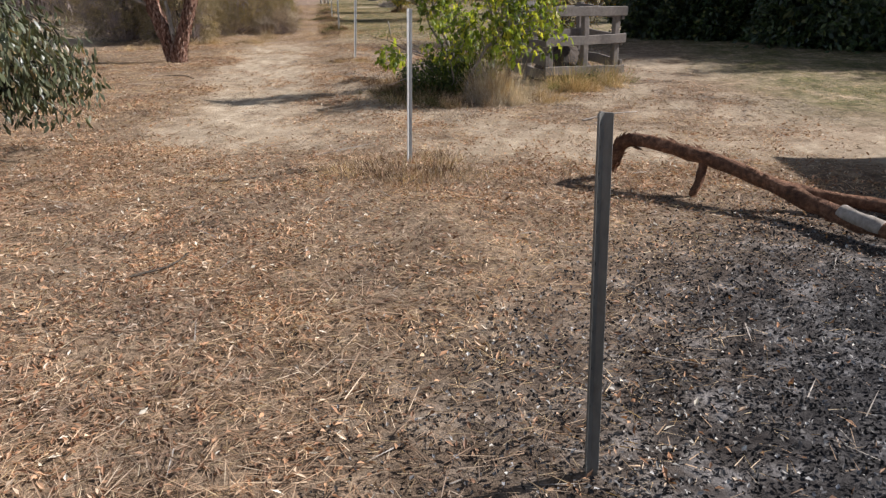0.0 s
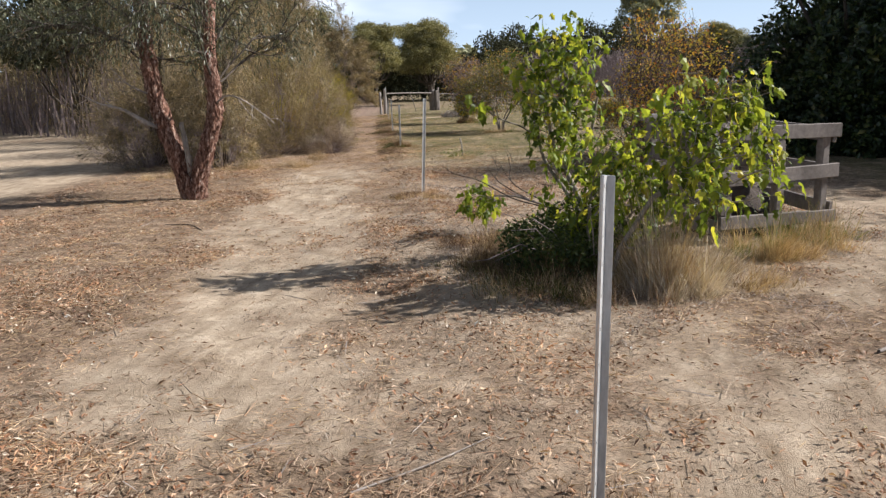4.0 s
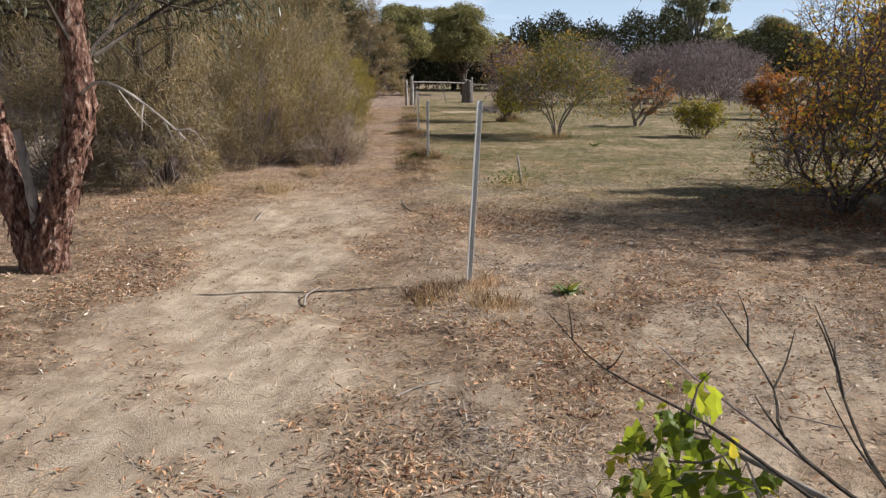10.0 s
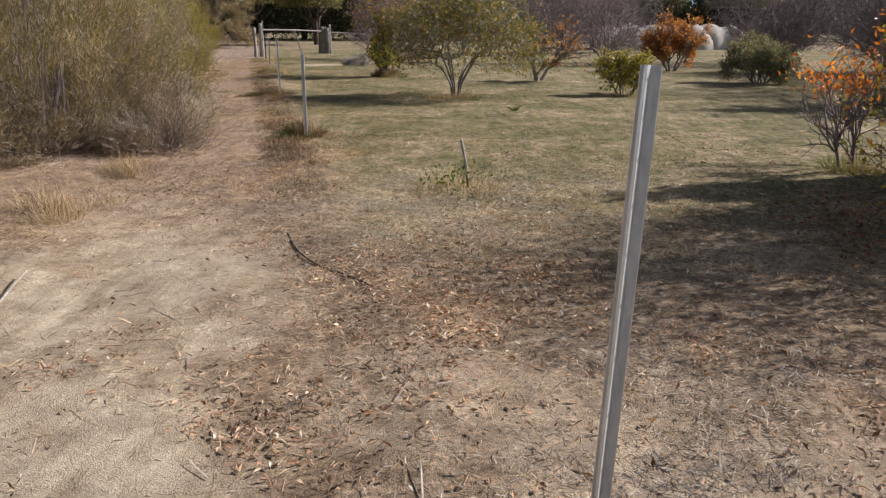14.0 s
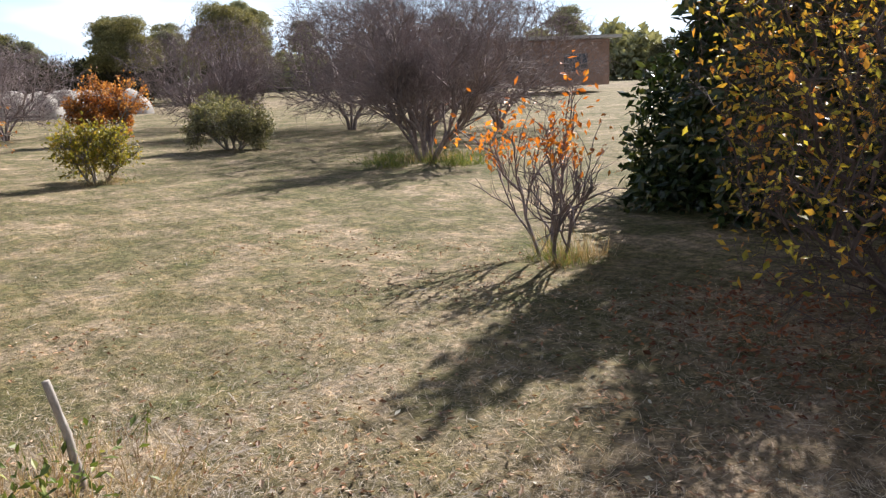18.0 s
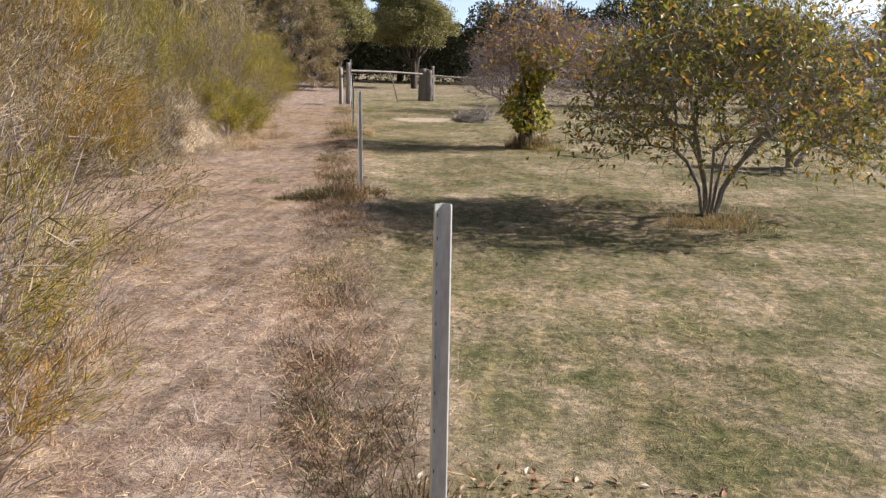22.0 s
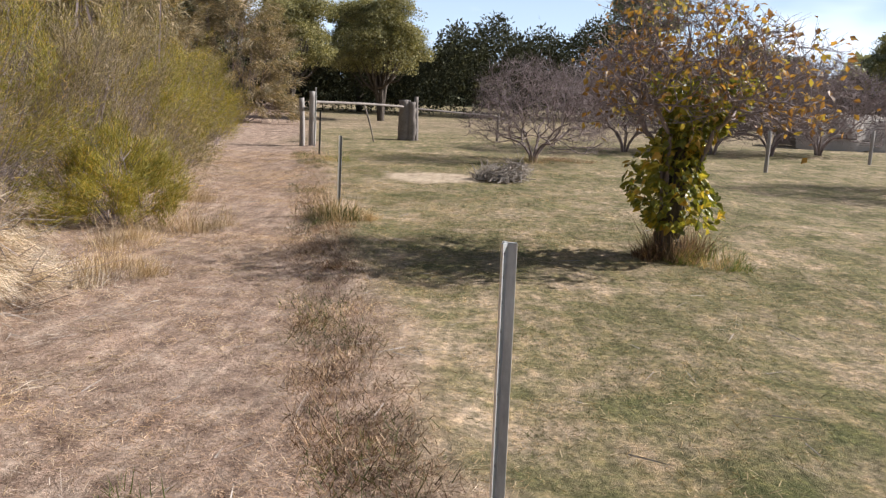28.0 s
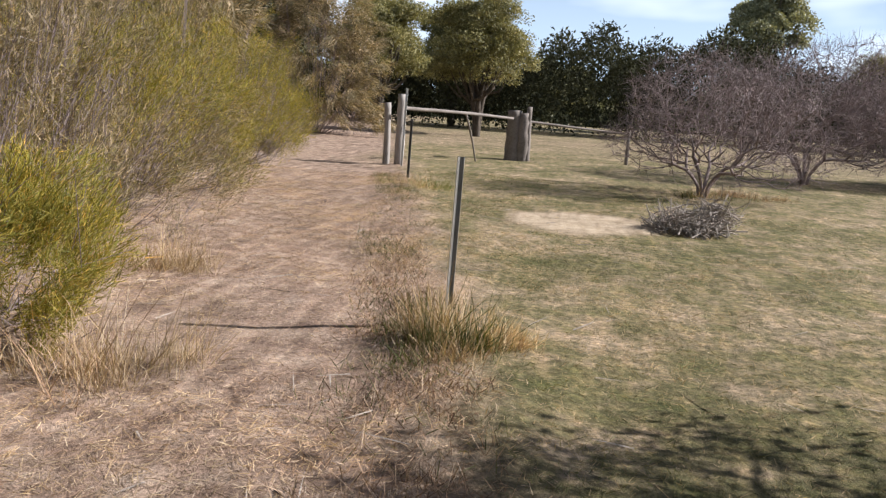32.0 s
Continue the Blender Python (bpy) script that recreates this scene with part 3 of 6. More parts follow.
YELLOW_NEEDLE = leaf_mat("yellow_green_needle", [(0.0, (0.13, 0.135, 0.026)), (0.5, (0.235, 0.222, 0.04)), (0.9, (0.41, 0.33, 0.066)), (1.0, (0.528, 0.319, 0.083))], 0.6, 0.3, 0.2)
GOLD_NEEDLE = leaf_mat("gold_brown_needle", [(0.0, (0.12, 0.082, 0.018)), (0.5, (0.29, 0.195, 0.032)), (0.9, (0.45, 0.29, 0.05)), (1.0, (0.5, 0.27, 0.09))], 0.6, 0.35, 0.2)
DRY_NEEDLE = leaf_mat("dry_grey_pink_stem", [(0.0, (0.2, 0.15, 0.115)), (0.5, (0.33, 0.265, 0.21)), (1.0, (0.46, 0.385, 0.31))], 0.7, 0.2, 0.1)
WATTLE_LEAF = leaf_mat("wattle_leaf", [(0.0, (0.11, 0.112, 0.05)), (0.5, (0.2, 0.195, 0.08)), (0.9, (0.31, 0.29, 0.12)), (1.0, (0.4, 0.35, 0.16))], 0.55, 0.22, 0.25)
FAR_GUM = leaf_mat("far_gum_leaf", [(0.0, (0.19, 0.2, 0.12)), (0.5, (0.29, 0.3, 0.175)), (1.0, (0.353, 0.364, 0.227))], 0.5, 0.2, 0.3)
EVERGREEN = leaf_mat("dark_glossy_leaf", [(0.0, (0.014, 0.03, 0.01)), (0.6, (0.036, 0.062, 0.019)), (0.9, (0.08, 0.11, 0.03)), (1.0, (0.16, 0.15, 0.045))], 0.35, 0.15, 0.5)
PEAR_LEAF = leaf_mat("autumn_green_leaf", [(0.0, (0.075, 0.092, 0.025)), (0.45, (0.16, 0.175, 0.045)), (0.8, (0.33, 0.28, 0.075)), (1.0, (0.54, 0.28, 0.09))], 0.45, 0.4, 0.35)
YELLOW_LEAF = leaf_mat("yellow_orange_leaf", [(0.0, (0.298, 0.284, 0.057)), (0.4, (0.482, 0.411, 0.068)), (0.75, (0.574, 0.341, 0.057)), (1.0, (0.459, 0.170, 0.057))], 0.45, 0.4, 0.3)
ORANGE_LEAF = leaf_mat("bright_orange_leaf", [(0.0, (0.5, 0.16, 0.025)), (0.6, (0.62, 0.2, 0.03)), (1.0, (0.6, 0.3, 0.05))], 0.45, 0.4, 0.3)
RUST_LEAF = leaf_mat("rust_brown_leaf", [(0.0, (0.27, 0.11, 0.05)), (0.5, (0.46, 0.2, 0.07)), (0.85, (0.6, 0.31, 0.1)), (1.0, (0.62, 0.4, 0.2))], 0.6, 0.4, 0.2)
FALLEN_RUST = leaf_mat("fallen_red_brown_leaf", [(0.0, (0.12, 0.045, 0.025)), (0.6, (0.27, 0.1, 0.05)), (0.9, (0.42, 0.18, 0.08)), (1.0, (0.52, 0.34, 0.22))], 0.6, 0.2, 0.25)
LIME_LEAF = leaf_mat("yellow_green_leaf", [(0.0, (0.172, 0.184, 0.034)), (0.6, (0.310, 0.287, 0.052)), (1.0, (0.414, 0.310, 0.069))], 0.5, 0.35, 0.3)
IVY_LEAF = leaf_mat("ivy_leaf", [(0.0, (0.096, 0.120, 0.024)), (0.5, (0.204, 0.216, 0.036)), (0.85, (0.432, 0.384, 0.060)), (1.0, (0.540, 0.360, 0.072))], 0.4, 0.35, 0.4)
GREY_LEAF = leaf_mat("grey_green_leaf", [(0.0, (0.140, 0.154, 0.091)), (0.6, (0.266, 0.266, 0.168)), (1.0, (0.392, 0.364, 0.252))], 0.6, 0.25, 0.2)
BROWN_LEAF = leaf_mat("browning_leaf", [(0.0, (0.16, 0.095, 0.045)), (0.4, (0.33, 0.18, 0.06)), (0.75, (0.42, 0.28, 0.07)), (1.0, (0.4, 0.36, 0.08))], 0.5, 0.35, 0.3)
PALE_STEM = leaf_mat("bleached_stem", [(0.0, (0.36, 0.3, 0.245)), (0.5, (0.56, 0.49, 0.41)), (1.0, (0.7, 0.63, 0.55))], 0.7, 0.2, 0.1)
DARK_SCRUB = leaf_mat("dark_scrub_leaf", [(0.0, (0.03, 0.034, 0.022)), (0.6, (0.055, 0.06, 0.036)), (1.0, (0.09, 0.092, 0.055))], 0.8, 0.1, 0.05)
STRAW = leaf_mat("straw", [(0.0, (0.253, 0.172, 0.098)), (0.4, (0.414, 0.305, 0.178)), (0.8, (0.552, 0.431, 0.276)), (1.0, (0.690, 0.575, 0.414))], 0.7, 0.2, 0.2)
PINK_STRAW = leaf_mat("dry_brown_straw", [(0.0, (0.243, 0.155, 0.101)), (0.5, (0.405, 0.277, 0.189)), (0.85, (0.540, 0.405, 0.290)), (1.0, (0.702, 0.581, 0.446))], 0.7, 0.15, 0.2)
DRY_LEAF = leaf_mat("fallen_leaf", [(0.0, (0.12, 0.066, 0.042)), (0.35, (0.335, 0.18, 0.102)), (0.7, (0.5, 0.305, 0.185)), (0.92, (0.62, 0.48, 0.36)), (1.0, (0.736, 0.716, 0.635))], 0.65, 0.12, 0.3)
TURF_BLADE = leaf_mat("turf_blade", [(0.0, (0.135, 0.13, 0.05)), (0.45, (0.2, 0.175, 0.078)), (0.7, (0.32, 0.245, 0.138)), (1.0, (0.5, 0.385, 0.245))], 0.6, 0.25, 0.2)
GREEN_BLADE = leaf_mat("green_blade", [(0.0, (0.065, 0.098, 0.023)), (0.6, (0.130, 0.182, 0.039)), (1.0, (0.260, 0.260, 0.078))], 0.5, 0.3, 0.3)
CINDER = leaf_mat("cinder_and_ash", [(0.0, (0.015, 0.014, 0.014)), (0.6, (0.06, 0.056, 0.055)), (0.88, (0.25, 0.24, 0.235)), (1.0, (0.55, 0.54, 0.53))], 0.95, 0.0, 0.1)


# ---- things and parts ----
def thing(name, at, label, category, group="", kind="", turn=0.0):
    ob = new(name)
    ob.empty_display_size = 0.2
    ob.matrix_world = pose(at[0], at[1], at[2] if len(at) > 2 else float(lift(at[0], at[1])), 0, 0, turn)
    return tagged(ob, label, category, group, kind)


JOINED = ("twig", "blade", "dead_twig", "bare_twig", "bark_strip", "stem", "limb", "foliage", "stick", "ivy", "crown", "leaf")


def part(name, made, material, parent, label="", soft=False):
    me = made.mesh(name, material, soft) if isinstance(made, Geo) else made
    ob = new(name, me)
    ob.parent = parent
    return tagged(ob, label, kind="stuff" if name in JOINED else "")


def alone(name, geo, material, label, category="", kind="", soft=False, group=""):
    return tagged(new(name, geo.mesh(name, material, soft)), label, category, group, kind)


# ---- ground ----
def lines(lo, hi, step, far, n=26):
    near = np.arange(lo, hi + step / 2, step)
    out = (np.geomspace(step, far, n)).cumsum()
    out = out * (far / out[-1])
    return np.concatenate([(lo - out)[::-1], near, hi + out])


gx, gy = lines(-15.0, 10.0, 0.11, 900.0), lines(-3.0, 60.0, 0.13, 1200.0)
GX, GY = np.meshgrid(gx, gy, indexing="ij")
GZ = lift(GX, GY)
nx, ny = GX.shape
ii, jj = np.meshgrid(np.arange(nx - 1), np.arange(ny - 1), indexing="ij")
gq = np.stack([ii * ny + jj, (ii + 1) * ny + jj, (ii + 1) * ny + jj + 1, ii * ny + jj + 1], -1).reshape(-1, 4)
ground_me = mesh_np("ground", np.stack([GX, GY, GZ], -1).reshape(-1, 3), gq, GROUND, True)
zone_at = ground_me.attributes.new("zone", "FLOAT_COLOR", "POINT")
zone_at.data.foreach_set("color", zones(GX.ravel(), GY.ravel())[:, :4].astype(np.float32).ravel())
ground = tagged(new("ground", ground_me), "dry sandy ground with a worn track and thin mown grass", "ground", kind="structure")

# ---- fence posts ----
def star_picket(at, high, lean, turn, steel, label, holes=10, edge=None):
    """A steel post of three fins, with a row of wire holes."""
    ob = thing("fence_post", (at[0], at[1], float(lift(*at))), label, "fence post", "line of fence posts")
    ob.matrix_world = pose(at[0], at[1], float(lift(*at)), lean[0], lean[1], turn)
    g = Geo()
    t, fin = 0.0026, (0.0225, 0.0225, 0.025)
    prof = []
    for k in range(3):
        a, b = radians(90 + 120 * k), radians(90 + 120 * k + 60)
        d, s = np.array([math.cos(a), math.sin(a)]), np.array([-math.sin(a), math.cos(a)])
        prof += [d * fin[k] - s * t, d * fin[k] + s * t, np.array([math.cos(b), math.sin(b)]) * t * 1.9]
    prof = np.array(prof)
    zs = np.linspace(-0.25, high, 9)
    v = np.concatenate([np.c_[prof, np.full(9, z)] for z in zs])
    f = [[k * 9 + j, k * 9 + (j + 1) % 9, (k + 1) * 9 + (j + 1) % 9, (k + 1) * 9 + j] for k in range(8) for j in range(9)]
    m = 8 * 9
    f += [[m + 8, m, m + 1, m + 2], [m + 2, m + 3, m + 4, m + 5], [m + 5, m + 6, m + 7, m + 8]]
    g.add(v, f)
    part("post", g, steel, ob)
    # A thin strip along each fin edge, paler on the galvanised posts.
    for k in (0, 1, 2):
        e = Geo()
        a = radians(90 + 120 * k)
        d = np.array([math.cos(a), math.sin(a), 0])
        box(e, d * (fin[k] + 0.0012) + (0, 0, 0.02), d * (fin[k] + 0.0012) + (0, 0, high - 0.002), 0.0075, 0.0022, up=d)
        part("fin_edge", e, edge or (BRIGHT_STEEL if steel is STEEL else DULL_STEEL), ob)
    hole = Geo()
    a = np.arange(8) * math.pi / 4
    d, s = np.array([math.cos(radians(210)), math.sin(radians(210)), 0]), np.array([-math.sin(radians(210)), math.cos(radians(210)), 0])
    for side in (1, -1):
        ring = np.array([d * (0.0145 + 0.0042 * math.cos(q)) + s * side * (t + 0.0006) + np.array([0, 0, 0.007 * math.sin(q)]) for q in a])
        hole.add(ring, [[0, 1, 2, 3], [0, 3, 4, 7], [4, 5, 6, 7]])
    me = hole.mesh("wire_hole", DARK_HOLE)
    for k in range(holes):
        h = new("wire_hole", me)
        h.parent = ob
        h.location = (0, 0, high - 0.03 - k * (high - 0.15) / holes * (0.6 + 0.04 * k))
    return ob


star_picket((2.01, 2.47), 1.17, (0, -1.0), 20, DULL_STEEL, "dull grey steel star picket standing in bare soil by ash")
star_picket((0.735, 6.95), 1.28, (0, 1.5), 35, STEEL, "galvanised steel star picket in dry leaf litter")
star_picket((-1.78, 16.2), 1.41, (0.5, 3.0), 30, STEEL, "galvanised steel star picket in a clump of dead grass")
star_picket((-4.265, 25.2), 1.11, (-5.5, -0.3), 10, STEEL, "galvanised steel star picket in green grass tuft")
star_picket((-6.27, 32.40), 1.16, (0, -0.6), 25, STEEL, "galvanised steel star picket in reddish grass")
star_picket((-8.345, 40.05), 0.99, (0, 1.0), 40, DULL_STEEL, "dark steel star picket with a bright edge leaning in dry grass", edge=BRIGHT_STEEL)
star_picket((-10.75, 49.3), 1.05, (0, 1.0), 0, BLACK_STEEL, "dark steel star picket near the gateway")
star_picket((-11.5, 51.9), 1.62, (0, 1.2), 0, STEEL, "pale steel picket tied beside a gate post")


# ---- grass tufts ----
def tuft(name, at, radius, high, count, mats, label, seed, bend=0.5, wide=0.006, spread=0.75, group="", category="grass", droop=0.75):
    """A clump of blades that rise and bow outwards."""
    rng = np.random.default_rng(seed)
    ob = thing(name, at, label, category, group)
    for k, (mat, share) in enumerate(mats):
        g = Geo()
        n = int(count * share * 1.7)
        sub = 5 + int(rng.integers(0, 5))
        cr, ca = radius * np.sqrt(rng.random(sub)) * 1.05, rng.random(sub) * 2 * math.pi
        mid = np.stack([cr * np.cos(ca), cr * np.sin(ca)], -1)
        tall = rng.uniform(0.45, 1.15, sub)
        pick = rng.integers(0, sub, n)
        flat = mid[pick] + rng.normal(0, 0.2 * radius, (n, 2))
        base = np.c_[flat, np.full(n, -0.01)]
        r = np.minimum(np.hypot(flat[:, 0], flat[:, 1]), 1.4 * radius)
        a = np.arctan2(flat[:, 1], flat[:, 0]) + rng.normal(0, 0.9, n)
        out = np.stack([np.cos(a), np.sin(a), np.zeros(n)], -1)
        ax = np.array([0, 0, 1.0]) + out * (bend * r / radius)[:, None] * rng.uniform(0.0, 1.4, (n, 1)) + rng.normal(0, 0.5 * spread, (n, 3))
        ax[:, 2] = np.abs(ax[:, 2]) + 0.25
        size = tall[pick] * high * rng.uniform(0.25, 1.35, n) ** 1.2 * (1.1 - 0.4 * r / radius)
        leaves(g, rng, base, ax, size, 0.6 * wide * rng.uniform(0.6, 1.4, n), "arch", face=out, face_mix=0.9, sag=rng.uniform(0.0, 1.0, n) ** 1.3 * droop)
        part("blade", g, mat, ob)
    return ob


# ---- trees ----
def crown_tree(name, at, seed, spec, bark, leaf, label, category="tree", leaf_n=3, size=(0.06, 0.035), shape="oval", stems=1, length=1.2, radius=0.06,
               splay=0.35, droop=0.0, jitter=0.06, group="", keep=1.0, leaf_from=-9.0, extra=None, bias=(0, 0, 0)):
    """A tree of branching stems with leaves at its twigs."""
    rng = np.random.default_rng(seed)
    ob = thing(name, at, label, category, group)
    g, tw, tips = Geo(), Geo(), []
    for s in range(stems):
        a = 2 * math.pi * (s + rng.random() * 0.5) / stems
        out = np.array([math.cos(a), math.sin(a), 0])
        d = np.array([0, 0, 1.0]) + np.array(bias, float) + out * (splay * rng.uniform(0.7, 1.2) if stems > 1 else splay * 0.2)
        grow(rng, (g, tw), tips, out * 0.06 * (stems > 1) + np.array([0, 0, -0.12]), d, length * rng.uniform(0.8, 1.2), radius * rng.uniform(0.8, 1.1), 0, spec)
    part("trunk", g, bark, ob, soft=True)
    part("twig", tw, bark, ob)
    if leaf is not None and leaf_n > 0:
        p = np.array([q for q, _ in tips])
        w = np.array([q for _, q in tips])
        sel = (rng.random(len(p)) < keep) & (p[:, 2] > leaf_from)
        p, w = np.repeat(p[sel], leaf_n, 0), np.repeat(w[sel], leaf_n, 0)
        p = p + rng.normal(0, jitter, p.shape)
        ax = w * 0.5 + rng.normal(0, 0.7, p.shape) + np.array([0, 0, -droop])
        lg = Geo()
        sc = rng.uniform(0.6, 1.35, len(p))
        leaves(lg, rng, p, ax, size[0] * sc, size[1] * sc, shape, face_mix=0.8)
        part("crown", lg, leaf, ob)
    if extra:
        extra(ob, rng, tips)
    return ob


def lump_tree(name, at, high, spread, seed, bark, leaf, label, category="tree", lumps=9, leaf_n=5200, size=0.3, trunk_r=0.18, base=0.42, flat=0.6, group="", lean=0.0, forks=3, lump=(0.2, 0.42)):
    """A big far tree: trunk, limbs and a broken crown of leafy clumps."""
    rng = np.random.default_rng(seed)
    ob = thing(name, (at[0], at[1], 0.0), label, category, group)
    g, lg = Geo(), Geo()
    top = []
    for k in range(lumps):
        a = 2.4 * k + rng.random()
        r = spread * 0.85 * math.sqrt((k + 0.3) / lumps) * rng.uniform(0.7, 1.1)
        z = high * (0.84 - 0.45 * (r / spread) ** 2 * (1 if k % 3 else 1.5) - rng.random() * 0.26)
        top.append(np.array([r * math.cos(a) + lean * z, r * math.sin(a), max(z, high * base)]))
    fork = [np.array([rng.normal(0, 0.2), rng.normal(0, 0.2), high * base * rng.uniform(0.5, 0.8)]) for _ in range(forks)]
    for f in fork:
        tube(g, [np.array([0, 0, -0.3]), f * np.array([0.4, 0.4, 0.5]), f], [trunk_r * 1.3, trunk_r, trunk_r * 0.75], 7)
    for k, c in enumerate(top):
        f = fork[k % forks]
        m = f * 0.45 + c * 0.55 + rng.normal(0, 0.2, 3) - np.array([0, 0, 0.06 * high])
        tube(g, [f, m, c], [trunk_r * 0.6, trunk_r * 0.36, trunk_r * 0.1], 5)
    part("trunk", g, bark, ob, soft=True)
    per = leaf_n // lumps
    for c in top:
        rad = np.array([1.0, 1.0, flat]) * spread * rng.uniform(*lump)
        q = unit(rng.normal(size=(per, 3)))
        q[:, 2] = np.where(q[:, 2] < -0.35, -q[:, 2], q[:, 2])
        p = c + q * rad * (0.55 + 0.5 * rng.random((per, 1)) ** 0.6) * (1 + 0.22 * np.sin(q @ rng.normal(0, 5, (3, 1)) + 1))
        leaves(lg, rng, p, q * 0.6 + rng.normal(0, 0.7, p.shape), size * rng.uniform(0.5, 1.3, per), size * 0.55 * rng.uniform(0.5, 1.3, per), "oval", face=q + (0, 0, 0.4), face_mix=0.5)
    part("crown", lg, leaf, ob)
    return ob


def needle_shrub(name, at, rx, ry, high, seed, mats, label, count=15000, needle=0.1, wide=0.007, sag=0.1, clumps=240, skirt=0.12, dead=0.1, category="shrub", group="", puff=0.135):
    """A dense rounded shrub of many fine sprays, twiggy inside."""
    rng = np.random.default_rng(seed)
    ob = thing(name, at, label, category, group)
    g = Geo()
    q = unit(rng.normal(size=(clumps, 3)))
    q[:, 2] = np.abs(q[:, 2])
    bulge = 1 + 0.13 * np.sin(q @ rng.normal(0, 4, 3) + 1) + 0.12 * np.sin(q @ rng.normal(0, 8, 3))
    c = q * np.array([rx, ry, high]) * bulge[:, None] * rng.uniform(0.62, 0.98, (clumps, 1))
    c[:, 2] = c[:, 2] * (1 - skirt) + skirt * high * rng.random(clumps)
    plume0 = unit(q + np.array([0, 0, 0.5]))
    for k in range(0, clumps, 2):
        root = np.array([c[k, 0] * 0.12, c[k, 1] * 0.12, -0.1])
        mid = root * 0.4 + c[k] * 0.6 + np.array([0, 0, -0.12 * high]) + rng.normal(0, 0.12, 3)
        tube(g, [root, mid, c[k]], [0.01, 0.006, 0.0025], 4)
        for _ in range(3):
            tip = c[k] + rng.normal(0, 0.14, 3) + plume0[k] * 0.2
            tube(g, [mid * 0.4 + c[k] * 0.6, (mid + tip) / 2 + rng.normal(0, 0.05, 3), tip], [0.004, 0.003, 0.0015], 3)
    part("stem", g, TWIG, ob)
    plume = unit(q * np.array([0.7, 0.7, 0.5]) + np.array([0, 0, 0.75 - 1.2 * sag]) + rng.normal(0, 0.3, (clumps, 3)))
    reach = rng.uniform(0.3, 0.75, clumps) * (0.55 + 0.12 * (rx + ry))
    kind = (rng.random(clumps) + 0.5 + 0.5 * np.sin(q @ rng.normal(0, 2.5, 3))) / 2 % 1.0
    total = sum(s for _, s in mats)
    lo = 0.0
    for mat, share in mats:
        share = share / total
        mine = np.nonzero((kind >= lo) & (kind < lo + share))[0]
        lo += share
        if len(mine) == 0:
            continue
        n = int(count * share * 1.35)
        k = mine[rng.integers(0, len(mine), n)]
        along = rng.random((n, 1)) ** 0.8
        girth = puff * (0.6 + 0.25 * (rx + ry)) * (0.35 + 0.75 * np.sin(np.clip(along, 0, 1) * 2.6))
        p = c[k] + plume[k] * (along - 0.45) * reach[k][:, None] + unit(rng.normal(size=(n, 3))) * girth * rng.random((n, 1)) ** 0.5
        p[:, 2] = np.abs(p[:, 2]) + 0.01
        ax = plume[k] * 0.9 + np.array([0, 0, 0.1 - sag]) + rng.normal(0, 0.42, (n, 3))
        lg = Geo()
        leaves(lg, rng, p, ax, needle * rng.uniform(0.5, 1.5, n), wide * rng.uniform(0.7, 1.6, n), "blade", face=q[k], face_mix=0.9)
        part("foliage", lg, mat, ob)
    if dead:
        dg = Geo()
        for _ in range(int(300 * dead)):
            k = rng.integers(0, clumps)
            b = c[k] * rng.uniform(0.7, 1.0)
            d = unit(q[k] + rng.normal(0, 0.6, 3) + (0, 0, -0.2)) * rng.uniform(0.2, 0.55)
            tube(dg, [b, b + d * 0.5 + rng.normal(0, 0.04, 3), b + d], [0.005, 0.0035, 0.0015], 3)
        part("dead_twig", dg, DEAD_TWIG, ob, "bleached bare twigs")
    return ob


# ---- the fig tree beside the track ----


